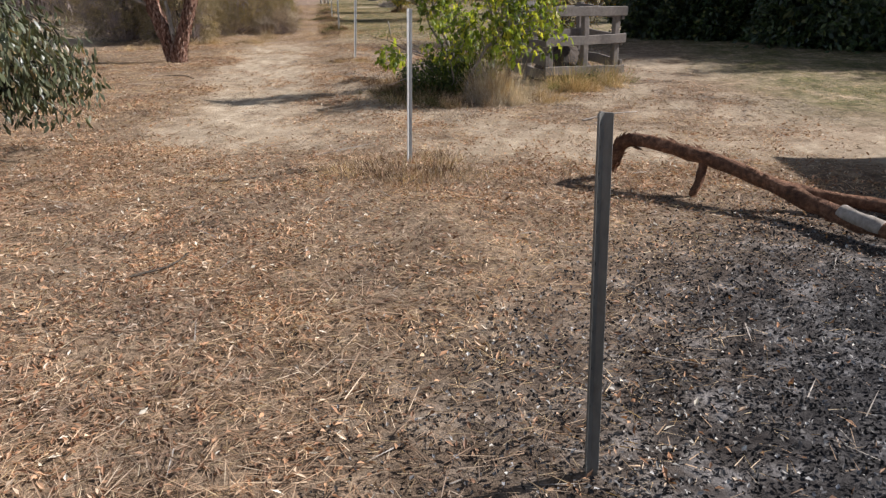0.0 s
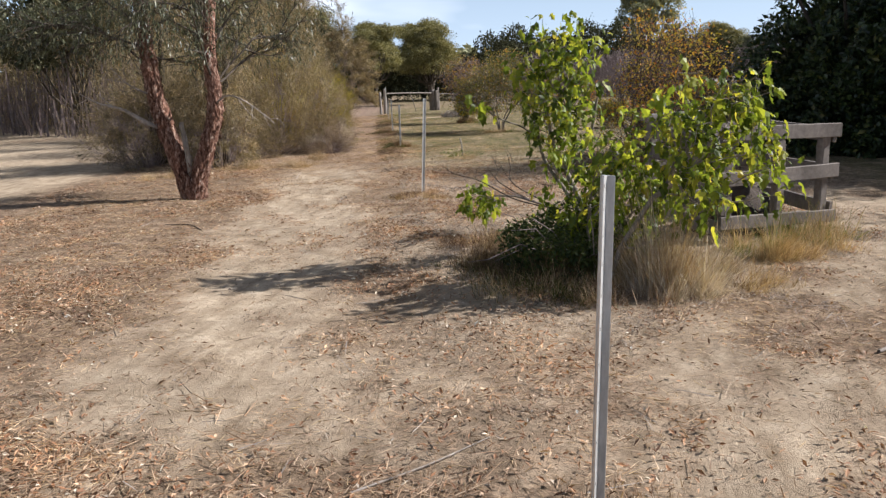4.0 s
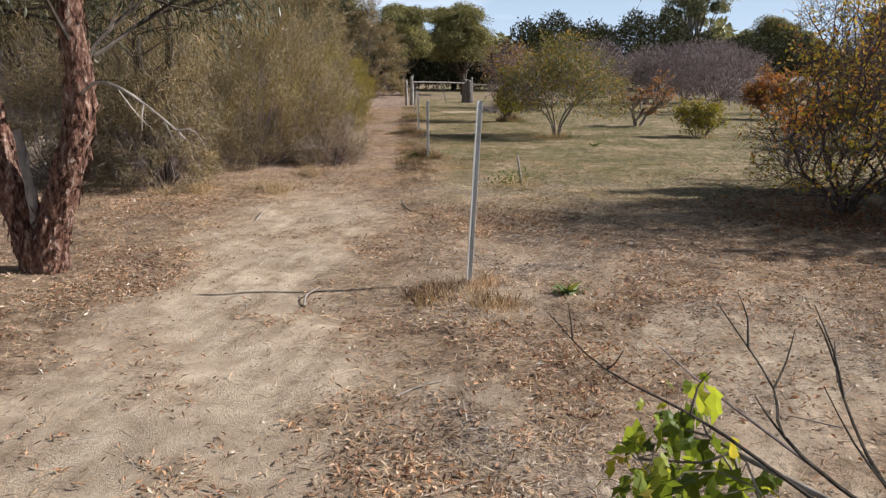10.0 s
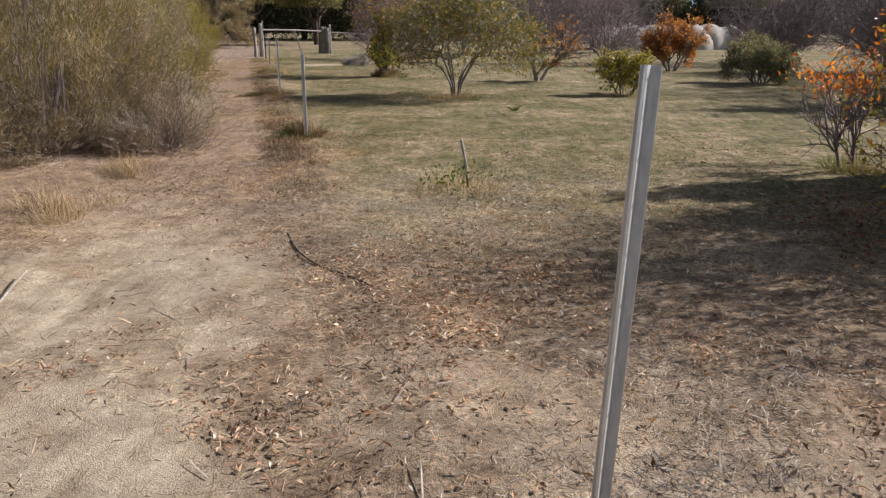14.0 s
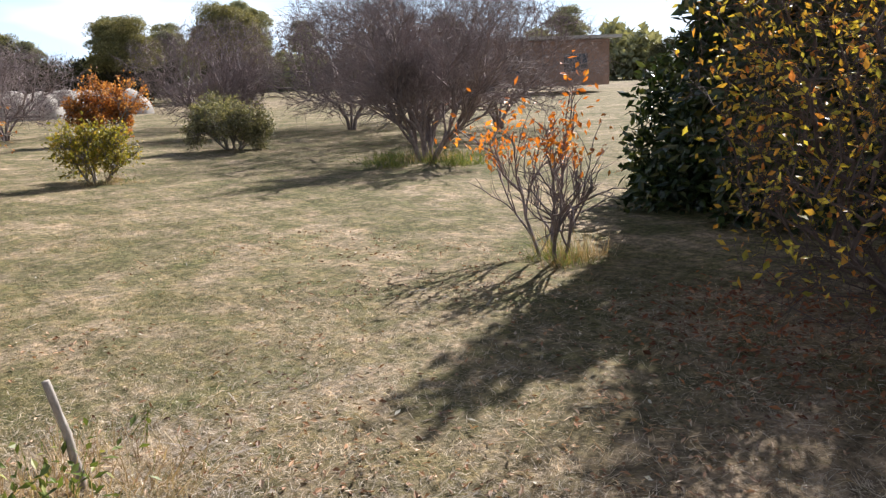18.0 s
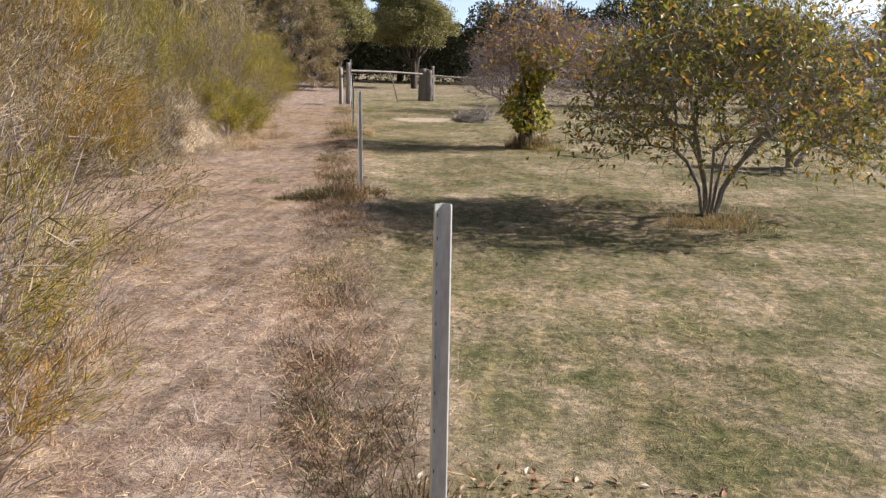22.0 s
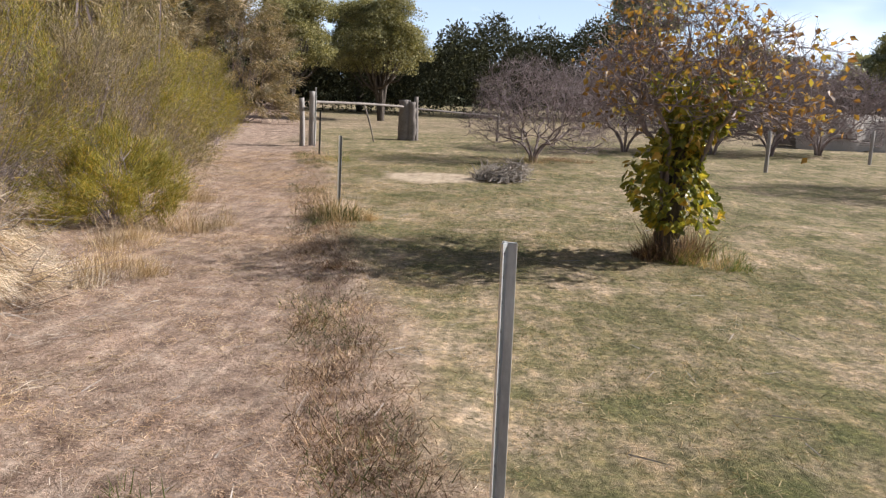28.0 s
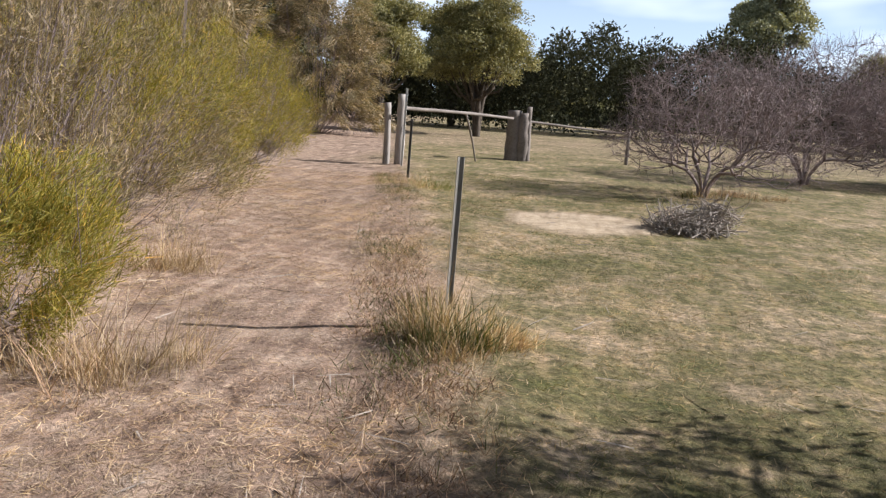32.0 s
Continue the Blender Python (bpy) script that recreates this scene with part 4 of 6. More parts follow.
def fig_tree():
    rng = np.random.default_rng(11)
    ob = thing("fig_tree", (0.6, 11.5), "broad-leaved green fig tree with pale stems over dry grass", "tree")
    g, tips = Geo(), []
    line = limb(g, [(0.3, -0.02, -0.1), (0.14, 0.16, 0.3), (-0.06, 0.33, 0.72), (-0.2, 0.36, 1.0), (-0.26, 0.33, 1.35)], 0.03, 0.017, 8, 0.08, rng, 14)
    limb(g, [(0.26, 0.04, 0.05), (-0.02, 0.3, 0.5), (-0.3, 0.42, 0.9), (-0.36, 0.35, 1.25)], 0.022, 0.012, 8, 0.06, rng, 10)
    limb(g, [(-0.1, 0.35, 0.8), (0.1, 0.3, 1.05), (0.18, 0.22, 1.45)], 0.018, 0.01, 7, 0.06, rng, 8)
    tw = Geo()
    sets = ((list(line[2:]), (-0.2, 0.27, 1.52), (0.36, 0.4, 0.68), 210, -1.0),
            ([(0.25, -0.75, -0.1), (0.36, -0.75, 0.3), (0.6, -0.75, 0.7)], (1.0, -0.7, 1.15), (0.56, 0.5, 0.5), 220, -1.0),
            ([(0.15, -0.2, -0.1), (0.15, -0.2, 0.2), (0.2, -0.2, 0.4)], (0.3, -0.12, 0.56), (0.56, 0.58, 0.36), 170, -1.0),
            ([(0.2, -0.5, -0.1), (0.1, -0.45, 0.4), (0.15, -0.3, 0.8)], (0.2, -0.4, 0.95), (0.4, 0.4, 0.3), 30, -1.0),
            ([(-0.2, 0.3, 0.45), (-0.60, 0.78, 0.50), (-0.88, 1.25, 0.44)], (-1.00, 1.25, 0.40), (0.26, 0.3, 0.2), 34, -1.0))
    for root, centre, radii, count, low in sets:
        aim = in_dome(rng, count, centre, radii, 0.15, 0.25, low)
        fill_tree(rng, g, tw, tips, root, aim[aim[:, 2] > 0.1], 0.0022, 0.022, 0.11, 1, 0.09)
    twig = limb(g, [(-0.38, 0.36, 1.12), (-0.5, 0.2, 1.22), (-0.80 * 0.6 - 0.16, -0.40 * 0.6 + 0.12, 1.3), (-0.80, -0.40, 1.45)], 0.009, 0.004, 6, 0.03, rng, 10)
    tips += [(q, np.array([-0.3, -0.3, -0.2])) for q in twig[7:]] * 3
    part("trunk", g, FIG_BARK, ob, soft=True)
    part("twig", tw, FIG_BARK, ob)
    p, w = np.array([a for a, _ in tips]), np.array([b for _, b in tips])
    p, w = np.repeat(p, 2, 0), np.repeat(w, 2, 0)
    keep = (rng.random(len(p)) < 0.8) & (p[:, 2] < 2.25)
    keep[-9:] = True
    p, w = p[keep] + rng.normal(0, 0.035, (keep.sum(), 3)), w[keep]
    lg = Geo()
    sc = rng.uniform(0.45, 1.2, len(p))
    leaves(lg, rng, p, w * 0.4 + rng.normal(0, 0.6, p.shape) + (0, 0, -0.45), 0.088 * sc, 0.076 * sc, "fig", face_mix=1.1, sag=rng.uniform(0.1, 0.8, len(p)))
    part("crown", lg, FIG_LEAF, ob)
    # Low leaves whose dark colour stands in for shade below the crown.
    low = Geo()
    n = 5200
    a = rng.random(n) * 6.283
    r = 0.66 * np.sqrt(rng.random(n))
    q = np.stack([r * np.cos(a) - 0.02, 0.9 * r * np.sin(a) - 0.15, 0.04 + rng.random(n) * (0.62 - 0.5 * r)], -1)
    leaves(low, rng, q, rng.normal(0, 0.7, (n, 3)) + (0, 0, -0.2), rng.uniform(0.03, 0.065, n), rng.uniform(0.014, 0.03, n), "oval", face_mix=1.2)
    part("leaf", low, SHADED_WEED_LEAF, ob, "low green leaves among the grass, the tree's shade put into their colour")
    bg = Geo()
    for k in range(18):
        a = rng.random() * 6.283
        b = np.array([math.cos(a), math.sin(a), 0]) * rng.uniform(0.3, 0.75) + (0, -0.1, rng.uniform(0.15, 0.55))
        d = unit(np.array([math.cos(a), math.sin(a), rng.uniform(-0.1, 0.8)]) + rng.normal(0, 0.3, 3)) * rng.uniform(0.3, 0.6)
        tube(bg, [b * 0.3, b, b + d * 0.5 + rng.normal(0, 0.03, 3), b + d], [0.006, 0.005, 0.004, 0.002], 4)
    limb(bg, [(-0.35, 0.3, 0.5), (-0.90, 1.50, 0.52), (-1.10, 1.60, 0.65)], 0.006, 0.002, 5, 0, rng, 9)
    dk = Geo()
    for mid, tip in (((-1.0, 1.0, 0.62), (-1.49, 1.66, 0.74)), ((-0.8, 0.85, 0.66), (-0.93, 1.46, 0.84)), ((-0.6, 0.6, 0.66), (-0.62, 1.2, 0.85))):
        way = np.array([(-0.15, 0.4, 0.42), (mid[0] * 0.6, mid[1] * 0.75, 0.5), mid, (np.array(mid) + tip) / 2 + rng.normal(0, 0.03, 3), tip])
        line = limb(dk, way + rng.normal(0, 0.012, way.shape), 0.008, 0.002, 5, 0.05, rng, 16)
        for k in (8, 11, 13):
            e = line[k] + rng.normal(0, 0.06, 3) + (-0.02, 0.06, 0.12)
            limb(dk, [line[k], (line[k] + e) / 2 + rng.normal(0, 0.012, 3), e], 0.004, 0.0015, 4, 0, rng, 5)
    part("dead_branch", dk, DARK_BARK, ob, "dark leafless branches reaching out low")
    part("bare_twig", bg, TWIG, ob, "thin bare grey twigs")
    return ob


def limb(geo, pts, r0, r1, n=8, rough=0.0, rng=None, steps=18):
    """A bent limb through the points."""
    pts = np.array(pts, float)
    t = np.linspace(0, len(pts) - 1, steps)
    k = np.minimum(t.astype(int), len(pts) - 2)
    f = (t - k)[:, None]
    pad = np.concatenate([[2 * pts[0] - pts[1]], pts, [2 * pts[-1] - pts[-2]]])
    a, b, c, d = pad[k], pad[k + 1], pad[k + 2], pad[k + 3]
    q = 0.5 * (2 * b + (c - a) * f + (2 * a - 5 * b + 4 * c - d) * f ** 2 + (3 * b - a - 3 * c + d) * f ** 3)
    rad = np.linspace(r0, r1, steps)[:, None] * np.ones((1, n))
    if rng is not None:
        rad = rad * (1 + rng.normal(0, rough, (steps, n)))
    tube(geo, q, rad, n, cap=(n % 2 == 0))
    return q


fig_tree()
# The dark blades here also put the fig tree's shade into the grass colour.
tuft("grass_tuft", (0.4, 11.2), 0.55, 0.36, 2400, [(DARK_BLADE, 0.8), (RED_BLADE, 0.2)], "green grass under the fig tree, darkened to stand in for its shade", 21, 0.5, 0.007)
tuft("grass_tuft", (-0.05, 11.3), 0.55, 0.2, 2600, [(RED_BLADE, 0.6), (STRAW, 0.12), (DARK_BLADE, 0.28)], "dry red-brown grass at the tree edge", 22, 0.6, 0.006)
tuft("grass_tuft", (0.35, 10.75), 0.6, 0.2, 2600, [(RED_BLADE, 0.6), (STRAW, 0.15), (DARK_BLADE, 0.25)], "dry red-brown grass at the tree edge", 27, 0.6, 0.006)
tuft("grass_tuft", (-0.35, 11.75), 0.5, 0.2, 1500, [(RED_BLADE, 0.6), (STRAW, 0.4)], "dry red-brown grass at the tree edge", 28, 0.6, 0.006)
tuft("grass_tuft", (-0.3, 12.4), 0.45, 0.22, 1200, [(RED_BLADE, 0.5), (STRAW, 0.5)], "dry red-brown grass at the tree edge", 29, 0.6, 0.006)
tuft("dry_grass_tuft", (1.32, 10.62), 0.28, 0.85, 4200, [(STRAW, 0.7), (PALE_STEM, 0.3)], "tall pale dry grass tussock beside the fig tree", 23, 0.5, 0.005, spread=0.5, droop=1.0)
tuft("dry_grass_tuft", (1.05, 10.45), 0.4, 0.34, 1300, [(STRAW, 0.6), (PINK_STRAW, 0.4)], "pale dry grass at the foot of a tussock", 30, 0.7, 0.005, droop=1.1)
tuft("dry_grass_tuft", (1.75, 11.0), 0.45, 0.34, 1200, [(STRAW, 0.8), (RED_BLADE, 0.2)], "short dry grass beside the fig tree", 26, 0.7, 0.005)
tuft("dry_grass_tuft", (2.35, 12.1), 0.36, 0.6, 1400, [(STRAW, 0.8), (GREEN_BLADE, 0.2)], "tall dry grass against a timber pen", 24, 0.6, 0.005)
tuft("dry_grass_tuft", (2.95, 12.6), 0.4, 0.5, 700, [(STRAW, 0.7), (GREEN_BLADE, 0.3)], "tall dry grass against a timber pen", 25, 0.6, 0.005)

# ---- red-barked tree with two leaning trunks ----
def bark_flakes(geo, rng, line, r, count):
    """Loose strips of bark along a limb."""
    k = rng.integers(0, len(line) - 1, count)
    a = rng.random(count) * 6.283
    out = np.stack([np.cos(a), np.sin(a), np.zeros(count)], -1)
    p = line[k] + out * (r * (1.02 - 0.5 * k / len(line)))[:, None]
    way = unit(np.gradient(line, axis=0))[k]
    out = unit(np.cross(way, rng.normal(size=(count, 3))))
    p = line[k] + out * (r * (1.0 - 0.45 * k / len(line)))[:, None]
    ax = way * np.where(rng.random((count, 1)) < 0.5, 1, -1) + out * 0.22 + rng.normal(0, 0.12, (count, 3))
    leaves(geo, rng, p, ax, rng.uniform(0.04, 0.13, count), rng.uniform(0.012, 0.04, count), "curved", face=out, face_mix=0.3)


def red_tree():
    rng = np.random.default_rng(5)
    ob = thing("paperbark_tree", (-5.45, 15.95), "two-trunked tree with peeling red-brown bark and hanging grey leaves", "tree")
    g, fl, wg, tips = Geo(), Geo(), Geo(), []
    for pts, r0, r1 in (([(0.03, 0, -0.15), (-0.12, 0, 0.45), (-0.36, 0.02, 1.15), (-0.52, 0.05, 1.9), (-0.6, 0.1, 2.7), (-0.75, 0.2, 4.2)], 0.165, 0.09),
                        ([(0.05, 0.02, -0.15), (0.16, 0, 0.4), (0.38, 0.02, 0.95), (0.5, 0.05, 1.5), (0.47, 0.08, 2.3), (0.6, 0.15, 4.0)], 0.15, 0.08)):
        line = limb(g, pts, r0, r1, 14, 0.13, rng, 34)
        bark_flakes(fl, rng, line, r0, 700)
        for k in range(21, 34, 1):
            a = rng.random() * 6.283
            d = np.array([math.cos(a), math.sin(a), rng.uniform(0.4, 1.1)])
            grow(rng, wg, tips, line[k], d, rng.uniform(0.8, 1.6), 0.022, 1, dict(levels=3, kids=(3, 4, 4), ang=0.6, ratio=0.62, wob=0.2, up=(0.0, 0.0, -0.06, -0.1), low=0.3))
    part("trunk", g, RED_BARK, ob, soft=True)
    part("bark_strip", fl, RED_BARK, ob, "curling strips of red bark")
    dead = Geo()
    limb(dead, [(0.02, -0.03, 0.3), (0.0, -0.05, 0.8), (-0.03, -0.08, 1.2)], 0.048, 0.028, 8, 0.2, rng, 10)
    for line, r0 in (([(-0.34, 0, 1.1), (-0.6, -0.08, 1.2), (-0.95, -0.14, 1.42), (-1.3, -0.2, 1.52), (-1.7, -0.2, 1.72)], 0.042),
                     ([(0.5, 0, 1.45), (0.78, -0.1, 1.58), (1.05, -0.12, 1.5), (1.35, -0.1, 1.28), (1.5, -0.1, 1.15)], 0.015),
                     ([(-0.45, 0, 1.6), (-0.75, -0.2, 1.78), (-1.0, -0.25, 2.05)], 0.018)):
        main = limb(dead, line, r0, 0.006, 6, 0.08, rng, 16)
        for k in (6, 9, 11, 13):
            out = unit(main[k] - main[k - 2] + rng.normal(0, 0.02, 3)) + rng.normal(0, 0.45, 3) - (0, 0, 0.25)
            size = rng.uniform(0.12, 0.32)
            limb(dead, [main[k], main[k] + out * size * 0.5 + rng.normal(0, 0.015, 3), main[k] + out * size], 0.008, 0.002, 4, 0, rng, 6)
    part("dead_branch", dead, DEAD_TWIG, ob, "bleached dead side branches")
    part("limb", wg, DARK_BARK, ob)
    p, w = np.array([a for a, _ in tips]), np.array([b for _, b in tips])
    sel = (p[:, 2] > 1.95)
    p, w = np.repeat(p[sel], 11, 0), np.repeat(w[sel], 11, 0)
    p = p + rng.normal(0, 0.12, p.shape)
    lg = Geo()
    leaves(lg, rng, p, w * 0.3 + rng.normal(0, 0.4, p.shape) + (0, 0, -0.8), rng.uniform(0.06, 0.12, len(p)), rng.uniform(0.01, 0.018, len(p)), "sickle", face_mix=1.5)
    part("crown", lg, GUM_LEAF, ob)


red_tree()


# ---- drooping gum sapling at the start ----
def gum_sapling():
    rng = np.random.default_rng(8)
    ob = thing("gum_sapling", (-3.55, 6.95), "drooping grey-green gum sapling over brown leaf litter", "tree")
    g, tips = Geo(), []
    spec = dict(levels=3, kids=(6, 5, 4), ang=0.85, ratio=0.52, wob=0.18, up=(0.02, -0.12, -0.3, -0.4), low=0.2)
    grow(rng, g, tips, (0, 0, -0.1), (0.12, -0.05, 1), 1.9, 0.05, 0, spec)
    for d in ((1, -0.5, 0.35), (1, 0.1, 0.3), (0.8, -0.8, 0.5), (0.9, 0.5, 0.6), (1, -0.2, 0.75)):
        grow(rng, g, tips, (0.05, 0, rng.uniform(0.7, 1.3)), d, rng.uniform(0.85, 1.15), 0.024, 1, spec)
    part("trunk", g, DARK_BARK, ob, soft=True)
    p, w = np.array([a for a, _ in tips]), np.array([b for _, b in tips])
    p = np.repeat(p, 9, 0) + rng.normal(0, 0.11, (9 * len(p), 3))
    w = np.repeat(w, 9, 0)
    sel = p[:, 2] > 0.3
    p, w = p[sel], w[sel]
    lg = Geo()
    leaves(lg, rng, p, w * 0.3 + rng.normal(0, 0.4, p.shape) + (0, 0, -0.9), rng.uniform(0.07, 0.12, len(p)), rng.uniform(0.025, 0.04, len(p)), "sickle", face_mix=1.5)
    part("crown", lg, GUM_LEAF, ob)


gum_sapling()


# ---- fallen branch and ash heap ----
def fallen_branch():
    rng = np.random.default_rng(3)
    ob = thing("fallen_branch", (0, 0, 0), "crooked dead branch with red-brown bark lying over the ash", "branch")
    g, fl = Geo(), Geo()
    main = limb(g, [(2.45, 6.72, 0.06), (2.5, 6.68, 0.24), (2.62, 6.6, 0.33), (3.0, 6.25, 0.3), (3.25, 6.0, 0.25), (3.55, 5.6, 0.17), (3.8, 5.25, 0.1), (4.05, 4.95, 0.09)], 0.05, 0.055, 10, 0.09, rng, 34)
    bark_flakes(fl, rng, main, 0.05, 240)
    part("trunk", g, LOG_BARK, ob, soft=True)
    a = Geo()
    limb(a, [(3.08, 6.18, 0.29), (3.06, 6.15, 0.15), (3.0, 6.12, 0.0)], 0.036, 0.03, 8, 0.08, rng, 8)
    limb(a, [(3.42, 5.8, 0.2), (3.75, 5.75, 0.13), (4.3, 5.55, 0.08), (4.9, 5.3, 0.05)], 0.045, 0.05, 8, 0.08, rng, 14)
    part("side_branch", a, LOG_BARK, ob, soft=True)
    b = Geo()
    limb(b, [(3.76, 5.3, 0.14), (3.84, 5.17, 0.125), (3.92, 5.06, 0.11)], 0.05, 0.048, 8, 0.1, rng, 6)
    part("bare_wood", b, DEAD_TWIG, ob, "pale bare wood where bark has gone", soft=True)
    part("bark_strip", fl, LOG_BARK, ob)


fallen_branch()


# ---- timber pen ----
def timber_pen():
    rng = np.random.default_rng(17)
    ob = thing("timber_pen", (0, 0, 0), "weathered grey timber pen of rough rails and posts", "pen")
    a, b = np.array([2.0, 12.5, 0]), np.array([3.17, 13.15, 0])
    u = unit(b - a)
    n = np.array([-u[1], u[0], 0])
    c, d = a + n * 1.25, b + n * 1.25
    mid = (a + b) / 2 + n * 0.03
    for p, h in ((a + u * 0.07 + n * 0.06, 1.1), (b - u * 0.09 + n * 0.06, 1.08), (mid, 1.0), (c, 1.2), (d, 1.15), ((a + c) / 2, 1.05)):
        g = Geo()
        box(g, p + (0, 0, -0.2), p + (0, 0, h), 0.1, 0.1, up=u, warp=0.004, rng=rng)
        part("post", g, TIMBER, ob)
    for z, h in ((1.06, 0.14), (0.62, 0.14), (0.2, 0.13)):
        g = Geo()
        box(g, a - u * 0.03 + (0, 0, z + rng.normal(0, 0.01)), b + u * 0.05 + (0, 0, z + rng.normal(0, 0.012)), 0.045, h, warp=0.004, rng=rng)
        part("rail", g, TIMBER, ob)
    for p, q in ((a, c), (b, d), (c, d)):
        for z in (0.14, 0.34, 0.55, 0.76, 0.98) if p is a else (0.25, 0.62, 1.0):
            g = Geo()
            box(g, p + (0, 0, z + rng.normal(0, 0.012)), q + (0, 0, z + 0.05 + rng.normal(0, 0.02)), 0.04, 0.15, warp=0.006, rng=rng)
            part("rail", g, TIMBER, ob)
    # Added mound: its near-black brown stands in for shade inside the pen.
    m = (a + d) / 2
    hp = thing("pen_shade_mound", (m[0], m[1], 0.0), "added dark brown mound standing in for the shade inside the timber pen", "compost")
    g = Geo()
    q, r = np.meshgrid(np.linspace(0, 2 * math.pi, 25), np.linspace(0, 1, 9), indexing="ij")
    z = 0.5 * (1 - r ** 2) + 0.05 * np.sin(q * 3) * r * (1 - r) * 4 + rng.normal(0, 0.02, q.shape)
    z[-1] = z[0]
    v = np.stack([0.58 * r * np.cos(q), 0.55 * r * np.sin(q), z], -1).reshape(-1, 3)
    i, j = np.meshgrid(np.arange(24), np.arange(8), indexing="ij")
    g.add(v, np.stack([i * 9 + j, i * 9 + j + 1, (i + 1) * 9 + j + 1, (i + 1) * 9 + j], -1).reshape(-1, 4))
    part("compost", g, plain_mat("pen_shade_brown", (0.05, 0.036, 0.026), 0.95, 0, 25, 0.5, 0.8, 0.02), hp, soft=True)
    g = Geo()
    box(g, c - u * 0.05 + (0, 0, 1.16), c + u * 0.62 + (0, 0, 1.17), 0.04, 0.15, warp=0.004, rng=rng)
    part("top_board", g, OLD_WOOD, ob, "pale grey board on the back rail")


timber_pen()


# ---- unseen shed beyond the ash heap, added for the shadow it casts ----
def shed():
    ob = thing("shed", (7.25, 8.25, 0), "unseen plain low shed with a flat roof, added to cast a shadow", "shed")
    g = Geo()
    for a, b in (((0, 0), (3.2, 0.2)), ((3.2, 0.2), (3.4, -3.8)), ((3.4, -3.8), (0.3, -4.0)), ((0.3, -4.0), (0, 0))):
        box(g, (a[0], a[1], 1.05), (b[0], b[1], 1.05), 0.08, 2.2)
    part("wall", g, TIMBER, ob)
    r = Geo()
    box(r, (1.65, 0.3, 2.2), (1.75, -4.1, 2.2), 3.6, 0.06)
    part("roof", r, STEEL, ob)


shed()


# ---- hedge of fine-leaved shrubs along the track ----
O, Y, G, D = OLIVE_NEEDLE, YELLOW_NEEDLE, GOLD_NEEDLE, DRY_NEEDLE
HEDGE = [
    ((-8.4, 22.5), 1.5, 1.3, 2.6, 41, [(O, 1)], "tall grey-olive fine-leaved shrub beside the track", 20000),
    ((-7.45, 24.3), 1.8, 1.8, 3.0, 42, [(O, 0.85), (Y, 0.15)], "rounded grey-olive fine-leaved shrub beside the track", 26000),
    ((-8.7, 28.0), 1.8, 1.9, 3.0, 43, [(O, 0.7), (Y, 0.3)], "dense olive fine-leaved shrub beside the track", 22000),
    ((-10.5, 31.5), 1.6, 1.6, 3.3, 44, [(G, 0.7), (Y, 0.3)], "gold-brown fine-leaved shrub beside the track", 52000),
    ((-11.4, 33.9), 1.9, 1.7, 3.3, 45, [(Y, 0.5), (O, 0.5)], "yellow-green fine-leaved shrub behind dry stems", 20000),
    ((-12.3, 37.4), 1.8, 1.8, 3.4, 46, [(Y, 0.75), (O, 0.25)], "bright yellow-green rounded shrub", 20000),
    ((-12.7, 41.4), 1.7, 1.9, 3.1, 47, [(O, 0.8), (Y, 0.2)], "grey-olive shrub with bare twigs", 20000),
    ((-13.6, 45.2), 1.7, 1.9, 2.9, 48, [(O, 0.5), (Y, 0.5)], "yellow-olive rounded shrub beside the track", 17000),
    ((-14.6, 49.6), 1.7, 2.0, 2.8, 49, [(Y, 0.8), (O, 0.2)], "smooth rounded yellow-green shrub near the gate", 17000),
    ((-16.2, 54.5), 2.0, 2.0, 2.8, 50, [(Y, 0.6), (O, 0.4)], "rounded yellow-green shrub near the gate", 12000),
    ((-11.6, 26.0), 2.2, 2.2, 3.6, 51, [(O, 1)], "tall grey-olive shrub behind the hedge", 12000),
    ((-13.5, 31.5), 2.2, 2.2, 4.2, 52, [(O, 0.8), (Y, 0.2)], "tall grey-olive shrub behind the hedge", 10000),
]


